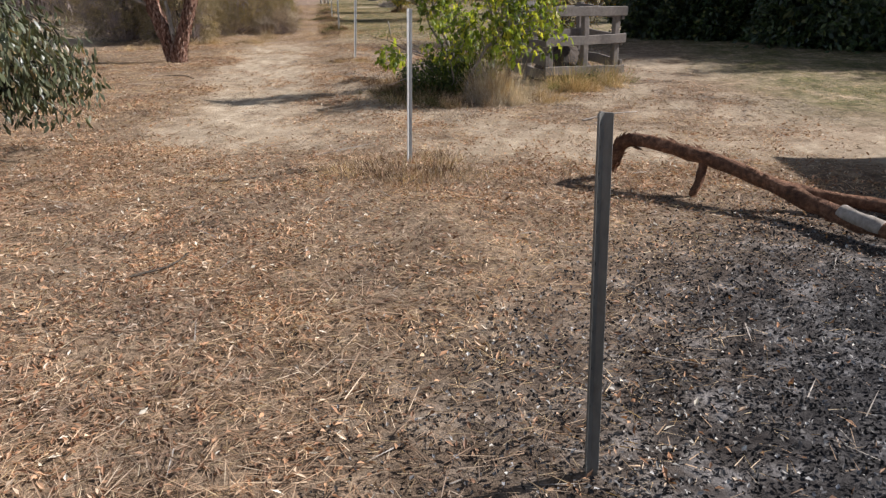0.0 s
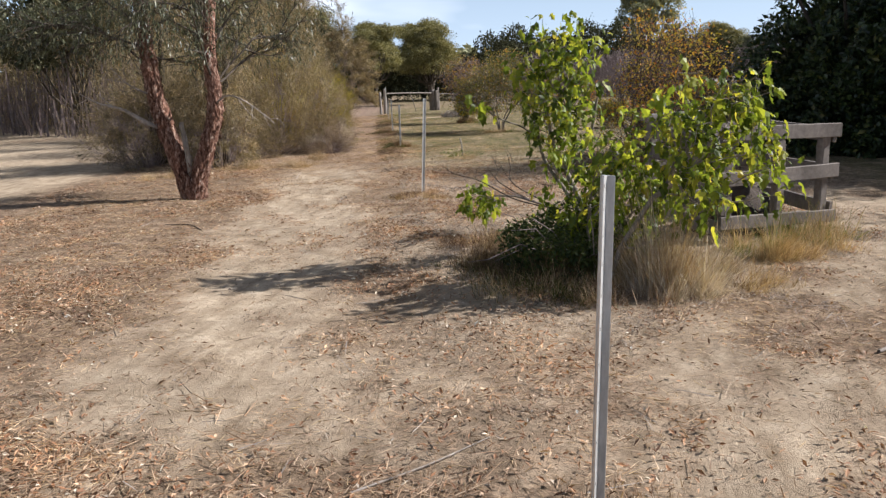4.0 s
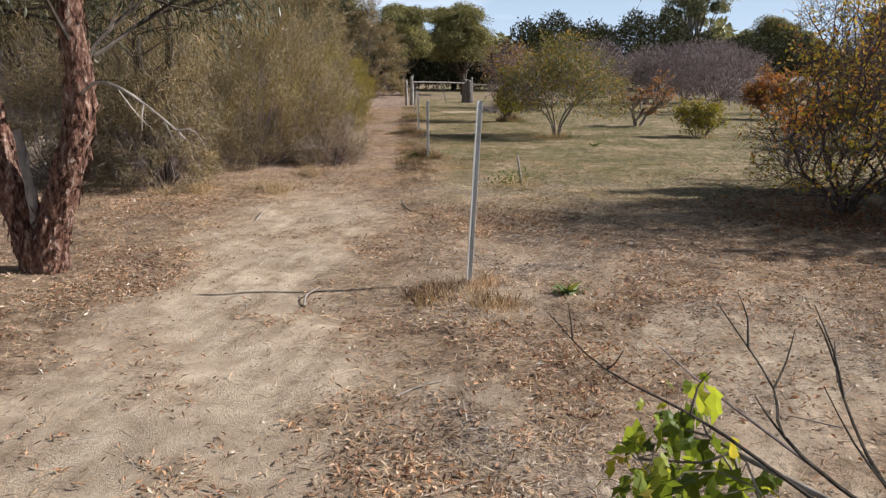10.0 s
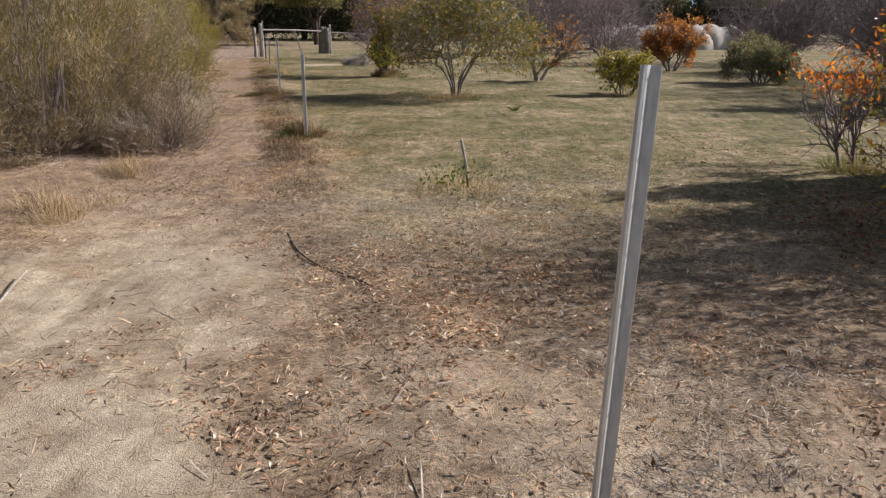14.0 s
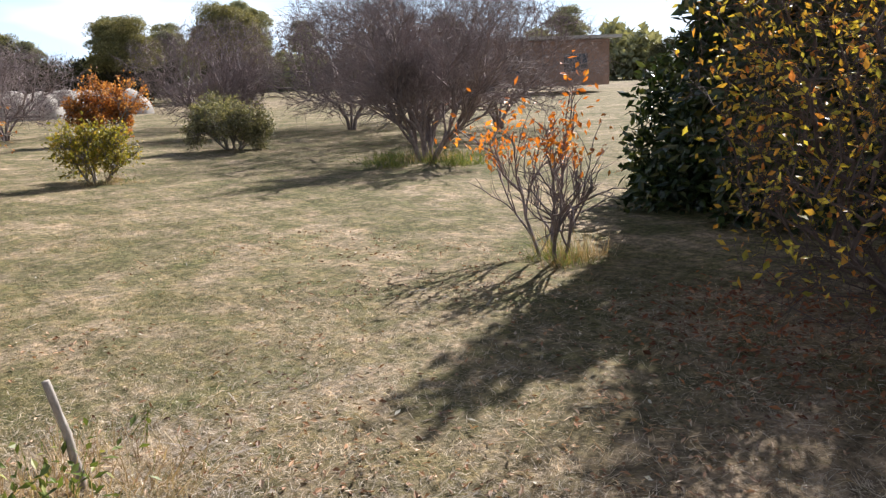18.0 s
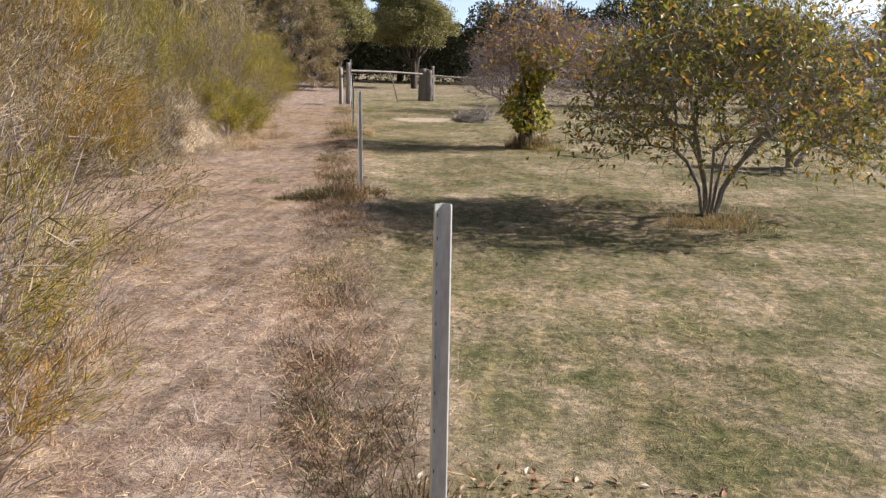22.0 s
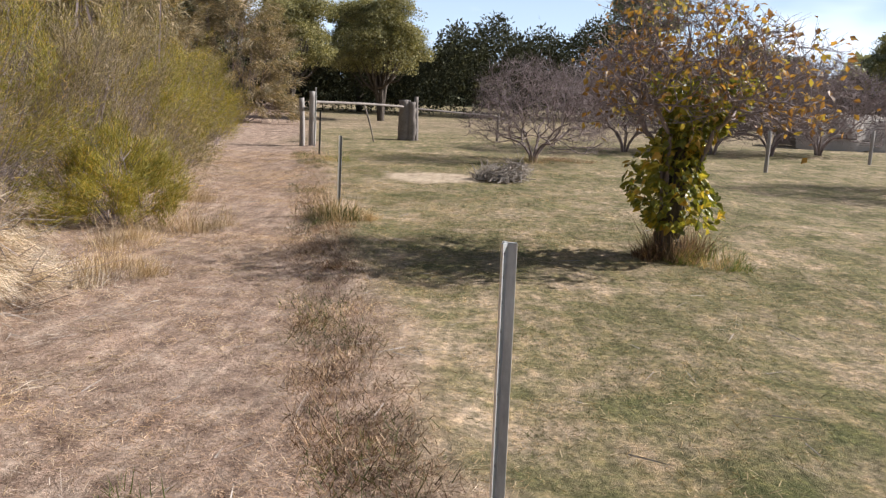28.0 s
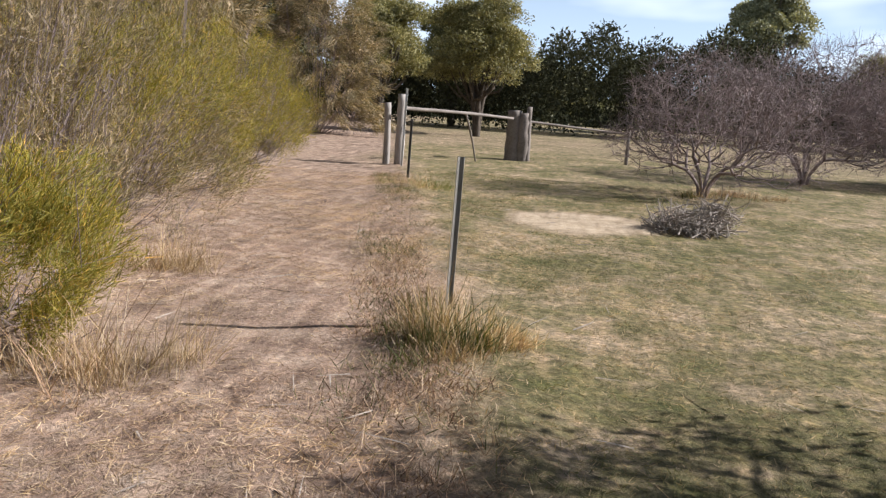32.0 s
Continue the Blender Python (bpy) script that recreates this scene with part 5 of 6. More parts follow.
def she_oak(at, high, seed, spread=1.2, coarse=1.0):
    """Thin dark trunks hung with long fine grey-green branchlets."""
    rng = np.random.default_rng(seed)
    ob = thing("she_oak", at, "dark-trunked she-oak hung with fine grey-green branchlets", "tree", "she-oaks")
    g, lg = Geo(), Geo()
    ends = []
    for k in range(3):
        a = k * 2.1 + rng.random()
        out = np.array([math.cos(a), math.sin(a), 0])
        line = limb(g, [out * 0.1 + (0, 0, -0.2), out * 0.25 + (0, 0, high * 0.35), out * 0.35 + (0, 0, high * 0.7), out * 0.5 + (0, 0, high)], 0.085, 0.02, 8, 0.06, rng, 20)
        for m in range(4, 20):
            for _ in range(3 if coarse < 1.5 else 6):
                d = unit(np.append(rng.normal(size=2), rng.uniform(0.1, 0.8))) * rng.uniform(0.4, 1.0) * spread
                e = limb(g, [line[m], line[m] + d * 0.6, line[m] + d + (0, 0, -0.15)], 0.014, 0.004, 4, 0, rng, 5)
                ends += [e[2], e[3], e[4]]
    part("trunk", g, DARK_BARK, ob, soft=True)
    ends = np.array(ends)
    p = np.repeat(ends, 55, 0) + rng.normal(0, 0.12 * coarse, (55 * len(ends), 3)) - np.array([0, 0, 1.0]) * rng.random((55 * len(ends), 1)) * 0.5 * coarse
    p = p[p[:, 2] > 0.25]
    leaves(lg, rng, p, rng.normal(0, 0.5, p.shape) + (0, 0, -0.8), coarse * rng.uniform(0.09, 0.2, len(p)), coarse * rng.uniform(0.004, 0.009, len(p)), "blade", face_mix=2)
    part("foliage", lg, OLIVE_NEEDLE, ob)


she_oak((-7.35, 20.9), 5.6, 241)
needle_shrub("low_shrub", (-7.35, 20.95), 0.9, 0.9, 2.1, 66, [(O, 1)], "drooping grey-olive low branches round dark trunks", 13000, 0.085, 0.007, sag=0.6, clumps=170)
needle_shrub("low_shrub", (-9.3, 21.2), 1.2, 1.0, 2.4, 67, [(O, 1)], "drooping grey-olive low branches round dark trunks", 13000, 0.085, 0.007, sag=0.6, clumps=170)
she_oak((-9.4, 21.9), 6.0, 242, 1.4)
she_oak((-10.6, 29.6), 6.6, 243, 1.6)
she_oak((-11.6, 33.0), 7.0, 246, 1.7)
she_oak((-17.0, 50.0), 9.0, 244, 2.2, 2.0)
she_oak((-18.3, 44.5), 9.0, 245, 2.2, 2.0)
for at, rx, ry, h, seed, mats, label, n in HEDGE:
    needle_shrub("hedge_shrub", at, rx, ry, h, seed, mats, label, int(n * 2.9), 0.07, 0.0044, group="hedge along the track", clumps=330, dead=0.1)
needle_shrub("tan_shrub", (-6.55, 25.7), 0.8, 1.1, 1.8, 61, [(D, 0.45), (Y, 0.3), (G, 0.25)], "fluffy tan and olive shrub at the track edge", 34000, 0.06, 0.0034, clumps=190, dead=0.05)
needle_shrub("dry_shrub", (-5.95, 24.5), 0.55, 0.85, 0.7, 65, [(D, 0.6), (PALE_STEM, 0.4)], "low pinkish-grey dried shrub at the track edge", 20000, 0.08, 0.003, clumps=150, dead=0.1)
needle_shrub("dry_shrub", (-10.3, 35.0), 0.85, 0.95, 1.05, 62, [(PALE_STEM, 0.3), (D, 0.7)], "collapsed pale grey dead shrub beside the track", 26000, 0.11, 0.0032, sag=0.7, clumps=170, dead=1.2)
tuft("dry_grass_tuft", (-9.75, 34.4), 0.4, 0.4, 900, [(PALE_STEM, 0.5), (STRAW, 0.5)], "bleached bowed stems beside a dead shrub", 320, 0.7, 0.007, droop=1.2, group="dry grass along the hedge")
tuft("dry_grass_tuft", (-9.9, 36.1), 0.4, 0.32, 800, [(PALE_STEM, 0.5), (STRAW, 0.5)], "bleached bowed stems beside a dead shrub", 321, 0.7, 0.007, droop=1.2, group="dry grass along the hedge")
needle_shrub("low_shrub", (-10.75, 39.0), 0.75, 0.9, 1.1, 63, [(Y, 1)], "low yellow-green shrub at the hedge foot", 22000, 0.07, 0.0042, clumps=70, dead=0.0)
needle_shrub("low_shrub", (-9.9, 33.2), 0.7, 0.8, 0.75, 64, [(Y, 0.6), (D, 0.4)], "low olive shrub beside dried stems", 12000, 0.08, 0.004, clumps=70, dead=0.2)
for k, (x, y, h) in enumerate([(-5.6, 22.9, 0.3), (-6.6, 26.9, 0.4), (-7.4, 28.9, 0.35), (-8.2, 31.4, 0.3), (-9.6, 36.5, 0.3), (-10.0, 37.7, 0.45), (-9.75, 38.7, 0.5), (-10.7, 41.0, 0.4), (-5.5, 20.9, 0.35), (-6.6, 20.3, 0.35), (-7.6, 18.8, 0.3)]):
    tuft("dry_grass_tuft", (x, y), 0.4, h, 650, [(STRAW, 0.9), (PINK_STRAW, 0.1)], "pale dry grass at the foot of the hedge", 300 + k, 0.7, 0.005, group="dry grass along the hedge")

# ---- orchard ----
BARE = dict(levels=5, kids=(4, 4, 3, 3, 3), ang=0.52, ratio=0.68, wob=0.15, up=(0.05, 0.08, 0.06, 0.03, 0.0), low=0.3, sides=(7, 6, 4, 3, 3, 3))
LEAFY = dict(levels=4, kids=(4, 4, 4, 3), ang=0.55, ratio=0.63, wob=0.15, up=(0.05, 0.08, 0.06, 0.0), low=0.35, sides=(7, 6, 4, 3, 3))


def dome_tree(name, at, seed, trunks, centre, radii, count, bark, leaf, label, category="tree", group="", leaf_n=0, keep=1.0, size=(0.07, 0.04), shape="oval", r_max=0.06, r_tip=0.003, sprig=3, sprig_len=0.18, low=-0.4, droop=0.2, inner=0.2, rough=0.15, extra=None, leaf_from=-9.0, step=0.16, jitter=0.03):
    """A tree whose branching fills a bumpy crown with fine twigs."""
    rng = np.random.default_rng(seed)
    ob = thing(name, at, label, category, group)
    g, tw, tips = Geo(), Geo(), []
    share = in_dome(rng, count, centre, radii, inner, rough, low)
    share = share[share[:, 2] > 0.15]
    ends = np.array([t[-1] for t in trunks], float)
    mine = np.argmin(np.linalg.norm(share[:, None, :] - ends[None] * np.array([1, 1, 0.3]), axis=2), axis=1)
    for k, t in enumerate(trunks):
        if (mine == k).any():
            fill_tree(rng, g, tw, tips, t, share[mine == k], r_tip, r_max, step, sprig, sprig_len)
    part("trunk", g, bark, ob, soft=True)
    part("twig", tw, bark, ob)
    if leaf is not None:
        p, w = np.array([a for a, _ in tips]), np.array([b for _, b in tips])
        sel = (rng.random(len(p)) < keep) & (p[:, 2] > leaf_from)
        p, w = np.repeat(p[sel], leaf_n, 0), np.repeat(w[sel], leaf_n, 0)
        p = p + rng.normal(0, jitter, p.shape)
        sc = rng.uniform(0.6, 1.35, len(p))
        lg = Geo()
        leaves(lg, rng, p, w * 0.5 + rng.normal(0, 0.6, p.shape) + (0, 0, -droop), size[0] * sc, size[1] * sc, shape, face_mix=0.8)
        part("crown", lg, leaf, ob)
    if extra:
        extra(ob, rng, tips)
    return ob


def fan(n, r, h, seed, lean=(0, 0)):
    """Short trunks rising and spreading from one base."""
    rng = np.random.default_rng(seed)
    out = []
    for k in range(n):
        a = 6.283 * (k + rng.random() * 0.6) / n
        d = np.array([math.cos(a), math.sin(a)])
        out.append([(*(d * 0.04), -0.15), (*(d * r * 0.3), h * 0.4), (*(d * r * 0.65 + np.array(lean) * 0.5), h * 0.75), (*(d * r + np.array(lean)), h * rng.uniform(0.9, 1.1))])
    return out


def orchard_tree():
    dome_tree("fruit_tree", (-2.3, 31.95), 101, fan(7, 0.42, 0.75, 12), (0.12, 0.05, 1.48), (1.32, 1.18, 1.1), 760, GREY_BARK, PEAR_LEAF, "spreading fruit tree with yellowing green leaves on mown grass", leaf_n=6, size=(0.068, 0.026), r_max=0.075, r_tip=0.003, sprig=4, sprig_len=0.32, low=-0.6, droop=0.2, inner=0.25, rough=0.36, keep=0.68, jitter=0.05, leaf_from=0.55, group="orchard trees")
    crown_tree("fruit_tree", (-0.05, 37.1), 102, LEAFY, GREY_BARK, RUST_LEAF, "small sparse fruit tree with a few russet leaves", leaf_n=1, keep=0.35, size=(0.08, 0.045), length=1.0, radius=0.07, splay=0.6, group="orchard trees", stems=2)
    crown_tree("yellow_bush", (1.48, 32.5), 103, LEAFY, GREY_BARK, LIME_LEAF, "small rounded bush with yellow-green leaves", "bush", leaf_n=1, keep=0.6, size=(0.07, 0.04), stems=5, length=0.6, radius=0.022, splay=0.75, group="orchard trees")
    crown_tree("rust_bush", (4.9, 42.0), 104, LEAFY, GREY_BARK, RUST_LEAF, "bush with thinning red-brown and orange autumn leaves", "bush", leaf_n=2, keep=0.75, size=(0.085, 0.05), stems=5, length=0.95, radius=0.04, splay=0.5, group="orchard trees")
    crown_tree("grey_bush", (5.8, 36.2), 105, LEAFY, GREY_BARK, GREY_LEAF, "low tangled grey-green bush on the grass", "bush", leaf_n=2, size=(0.07, 0.035), stems=8, length=0.78, radius=0.03, splay=1.25, group="orchard trees")
    crown_tree("bare_tree", (6.6, 30.1), 106, BARE, TWIG, None, "wide leafless tree with purple-grey twigs", leaf_n=0, stems=7, length=1.3, radius=0.05, splay=0.8, group="bare trees")
    crown_tree("bare_tree", (7.8, 41.0), 107, BARE, TWIG, None, "wide leafless tree with purple-grey twigs", leaf_n=0, stems=6, length=1.25, radius=0.05, splay=0.6, group="bare trees")
    b = dome_tree("bare_tree", (-5.5, 50.6), 108, fan(6, 0.35, 0.5, 8), (0.05, 0, 1.35), (1.9, 1.85, 1.25), 1300, TWIG, None, "leafless tree with dense grey twigs beside a brush pile", r_max=0.055, r_tip=0.0032, group="bare trees", sprig=5, sprig_len=0.26, low=-0.8, inner=0.25, step=0.22)
    for x, y, s, r in ((-2.3, 56.5, 1.0, 70), (0.9, 58.0, 0.95, 150), (3.0, 58.5, 1.0, 220), (5.2, 60.0, 1.0, 10), (11.5, 39.5, 1.15, 40), (9.8, 33.8, 1.2, 120), (13.5, 35.0, 1.1, 200), (14.5, 41.0, 1.2, 300), (3.4, 47.0, 0.9, 260), (10.5, 47.0, 1.1, 80)):
        o = copy_thing(b, pose(x, y, 0, 0, 0, r))
        o.scale = (s * 1.3, s * 1.3, s * 1.35)
        tagged(o, "leafless orchard tree with grey twigs")


orchard_tree()


def ivy_tree():
    def ivy(ob, rng, tips):
        n = 1900
        z = rng.random(n) ** 0.85 * 1.55
        a = rng.random(n) * 6.283
        r = (0.22 + 0.13 * np.sin(z * 5 + np.cos(a)) + 0.07 * z) * np.sqrt(rng.random(n)) * 1.4
        p = np.stack([r * np.cos(a) + 0.1 * z, r * np.sin(a), z + 0.3], -1)
        out = np.stack([np.cos(a), np.sin(a), np.full(n, 0.3)], -1)
        g = Geo()
        leaves(g, rng, p, out * 0.6 + rng.normal(0, 0.4, p.shape) + (0, 0, -0.5), rng.uniform(0.05, 0.11, n), rng.uniform(0.045, 0.09, n), "lobed", face=out, face_mix=0.5)
        stump = Geo()
        limb(stump, [(0.0, 0, -0.15), (0.02, 0, 0.25), (0.06, 0, 0.75), (0.1, 0, 1.3)], 0.17, 0.07, 10, 0.14, rng, 14)
        part("bole", stump, DARK_BARK, ob, "thick brown bole", soft=True)
        part("ivy", g, IVY_LEAF, ob, "green and yellow climbing leaves round the trunk")
    dome_tree("ivy_tree", (-4.55, 38.5), 111, fan(5, 0.2, 1.0, 7, (0.08, 0)), (0.2, 0.1, 1.75), (1.15, 1.2, 0.95), 1000, TWIG, BROWN_LEAF, "short tree with a leaf-clad trunk and browning crown", leaf_n=1, keep=0.36, size=(0.075, 0.05), r_max=0.05, r_tip=0.0028, leaf_from=1.0, extra=ivy, group="orchard trees", sprig=3, sprig_len=0.2)
    tuft("dry_grass_tuft", (-4.55, 38.45), 0.3, 0.5, 1500, [(RED_BLADE, 0.65), (PINK_STRAW, 0.25), (DARK_BLADE, 0.1)], "brown dried sprouts round the foot of a leaf-clad tree", 405, 0.4, 0.008)
    tuft("grass_tuft", (-4.2, 38.2), 0.35, 0.3, 400, [(GREEN_BLADE, 0.6), (STRAW, 0.4)], "green grass at the foot of a leaf-clad tree", 401)


ivy_tree()
dome_tree("yellow_tree", (2.0, 20.4), 121, fan(14, 0.5, 0.42, 9), (0.2, -0.1, 1.3), (1.2, 1.6, 1.5), 2100, DARK_TWIG, YELLOW_LEAF, "tangled dark-twigged tree with yellow and orange leaves", leaf_n=1, keep=0.78, size=(0.055, 0.03), leaf_from=0.35, r_max=0.03, r_tip=0.0022, sprig=3, sprig_len=0.2, low=-0.95, droop=0.3, inner=0.15)
crown_tree("orange_sapling", (2.1, 23.2), 122, dict(BARE, levels=3, kids=(4, 4, 3)), TWIG, ORANGE_LEAF, "small bare fruit tree with a few bright orange leaves", leaf_n=2, keep=0.5, size=(0.07, 0.032), stems=4, length=0.8, radius=0.022, splay=0.55, leaf_from=0.85, droop=0.7)
tuft("dry_grass_tuft", (2.15, 23.1), 0.3, 0.35, 500, [(STRAW, 0.6), (GREEN_BLADE, 0.4)], "dry and green grass round a small fruit tree", 402)
tuft("grass_tuft", (6.5, 29.7), 1.1, 0.35, 1400, [(GREEN_BLADE, 0.8), (STRAW, 0.2)], "dark green grass under a bare tree", 403, 0.5, 0.012)


def evergreen(at, r, h, seed):
    rng = np.random.default_rng(seed)
    ob = thing("evergreen_tree", at, "large dense dark green evergreen tree reaching the ground", "tree", "evergreen trees")
    g, lg = Geo(), Geo()
    for k in range(9):
        a = k * 0.7
        tube(g, [(0, 0, -0.2), (0.3 * math.cos(a), 0.3 * math.sin(a), h * 0.35), (r * 0.7 * math.cos(a), r * 0.7 * math.sin(a), h * rng.uniform(0.45, 0.85))], [0.16, 0.09, 0.03], 6)
    n = 30000
    q = unit(rng.normal(size=(n, 3)))
    q[:, 2] = np.abs(q[:, 2])
    bump = 1 + 0.13 * np.sin(q @ rng.normal(0, 6, 3)) + 0.12 * np.sin(q @ rng.normal(0, 9, 3) + 1) + 0.08 * np.sin(q @ rng.normal(0, 16, 3))
    rad = np.array([r, r, h])
    p = q * rad * bump[:, None] * (0.72 + 0.28 * rng.random((n, 1)) ** 0.5)
    p[:, 2] += 0.1 * rng.random(n)
    leaves(lg, rng, p, q * 0.5 + rng.normal(0, 0.6, p.shape) + (0, 0, -0.2), rng.uniform(0.09, 0.19, n), rng.uniform(0.05, 0.1, n), "oval", face=q, face_mix=0.6)
    k = 5000
    leaves(lg, rng, q[:k] * rad * 0.66 * bump[:k, None], rng.normal(size=(k, 3)), 0.34, 0.24, "oval", face=q[:k], face_mix=0.3)
    part("trunk", g, DARK_BARK, ob, soft=True)
    part("crown", lg, EVERGREEN, ob)


evergreen((6.25, 22.7), 2.1, 3.7, 131)
# Extra tree, added so its shadow covers the ground round the yellow tree.
evergreen((7.8, 22.3), 2.1, 5.0, 134)
evergreen((9.6, 20.2), 2.8, 5.0, 132)
evergreen((13.2, 17.8), 3.2, 5.2, 133)


# ---- gate, stump, brush pile, stake ----
def gateway():
    rng = np.random.default_rng(55)
    ob = thing("gate_post", (-11.75, 52.6, 0), "split pale grey timber gate post", "gate post", "gateway")
    g = Geo()
    limb(g, [(0, 0, -0.3), (0.02, 0, 0.8), (0.02, 0, 1.55)], 0.1, 0.09, 10, 0.08, rng, 10)
    part("post", g, OLD_WOOD, ob, soft=True)
    g = Geo()
    limb(g, [(-0.3, 0.1, -0.3), (-0.3, 0.1, 0.7), (-0.33, 0.1, 1.35)], 0.08, 0.07, 8, 0.08, rng, 8)
    part("post", g, OLD_WOOD, ob, soft=True)
    ob = thing("strainer_post", (-9.6, 57.6, 0), "massive weathered grey timber post at the gateway", "gate post", "gateway")
    for dx, r, h in ((-0.13, 0.2, 1.38), (0.16, 0.17, 1.32), (0.3, 0.08, 1.5)):
        g = Geo()
        limb(g, [(dx, 0, -0.3), (dx * 0.95, 0, 0.7), (dx * 0.9, 0, h)], r * 1.1, r * 0.92, 10, 0.08, rng, 10)
        part("post", g, TIMBER, ob, soft=True)
    ob = thing("gate_rail", (0, 0, 0), "long thin grey pole rail between gate posts", "rail", "gateway")
    g = Geo()
    limb(g, [(-11.75, 52.65, 1.25), (-10.7, 55.1, 1.22), (-9.7, 57.5, 1.15)], 0.042, 0.036, 8, 0.05, rng, 14)
    limb(g, [(-10.7, 55.1, 1.22), (-10.55, 55.4, 0.6), (-10.45, 55.6, 0.02)], 0.03, 0.02, 6, 0.05, rng, 6)
    part("pole", g, TIMBER, ob, soft=True)
    ob = thing("boundary_rail", (0, 0, 0), "long dark pole rail beyond the gateway", "rail", "gateway")
    g = Geo()
    limb(g, [(-9.4, 57.7, 1.1), (-8.0, 58.7, 1.0), (-6.5, 59.8, 0.9)], 0.04, 0.035, 6, 0.05, rng, 14)
    for x, y in ((-6.5, 59.8),):
        limb(g, [(x, y, -0.2), (x, y, 1.0)], 0.06, 0.05, 6, 0.05, rng, 4)
    part("pole", g, TIMBER, ob, soft=True)
    for x, y in ((0.4, 50.8), (5.2, 55.9)):
        ob = thing("marker_post", (x, y), "short timber post standing in the orchard grass", "post", "orchard posts")
        g = Geo()
        limb(g, [(0, 0, -0.2), (0, 0, 1.05)], 0.055, 0.05, 8, 0.05, rng, 5)
        part("post", g, OLD_WOOD, ob, soft=True)


gateway()


def brush_pile(at, r, h, n, seed, label):
    rng = np.random.default_rng(seed)
    ob = thing("brush_pile", at, label, "brush pile")
    g = Geo()
    for _ in range(n):
        a = rng.random() * 6.283
        b = np.array([math.cos(a), math.sin(a), 0]) * r * math.sqrt(rng.random()) + (0, 0, h * rng.random() ** 1.5)
        b[2] *= 1 - 0.6 * np.hypot(b[0], b[1]) / r
        d = unit(rng.normal(size=3) * np.array([1, 1, 0.6])) * rng.uniform(0.15, 0.65)
        thick = rng.uniform(0.003, 0.011)
        tube(g, [b - d / 2, b + rng.normal(0, 0.05, 3), b + d / 2], [thick, thick * 0.85, thick * 0.3], 5)
    part("stick", g, DEAD_TWIG, ob)


brush_pile((-6.35, 45.5), 0.42, 0.36, 420, 71, "heap of bleached cut sticks on a sandy patch")
brush_pile((-6.0, 45.6), 0.2, 0.6, 150, 72, "small upright heap of bleached brush beside a larger heap")


def stake():
    rng = np.random.default_rng(73)
    ob = thing("wooden_stake", (-2.1, 22.02), "short weathered stick leaning in a weedy clump", "stake")
    g = Geo()
    limb(g, [(0.05, -0.02, -0.1), (0.02, 0, 0.2), (-0.03, 0, 0.46)], 0.02, 0.015, 6, 0.1, rng, 8)
    part("stick", g, DEAD_TWIG, ob, soft=True)
    tuft("weed_clump", (-2.1, 21.95), 0.5, 0.27, 420, [(STRAW, 0.9), (GREEN_BLADE, 0.1)], "dry stems and green weeds round a stick", 404, 0.6)
    ob = thing("green_weed", (-2.22, 21.9), "leafy dark green weed at the foot of a stick", "weed")
    n = 120
    p = np.c_[rng.normal(0, 0.15, (n, 2)), rng.uniform(0.02, 0.22, n)]
    g = Geo()
    leaves(g, rng, p, rng.normal(0, 0.6, (n, 3)) + (0, 0, 0.4), rng.uniform(0.03, 0.07, n), rng.uniform(0.018, 0.032, n), "oval")
    part("leaf", g, GREEN_BLADE, ob)


stake()


def weed(at, seed, r, label="small green weed with pointed leaves on bare soil"):
    rng = np.random.default_rng(seed)
    ob = thing("green_weed", at, label, "weed", "weeds")
    n = 26
    a = rng.random(n) * 6.283
    ax = np.stack([np.cos(a), np.sin(a), rng.uniform(0.15, 0.9, n)], -1)
    g = Geo()
    leaves(g, rng, np.zeros((n, 3)) + rng.normal(0, 0.02, (n, 3)), ax, r * rng.uniform(0.6, 1.2, n), 0.03 * rng.uniform(0.7, 1.3, n), "curved")
    part("leaf", g, GREEN_BLADE, ob)


weed((-1.0, 16.15), 81, 0.16)
weed((-1.2, 29.1), 82, 0.13, "small dark green weed on mown grass")
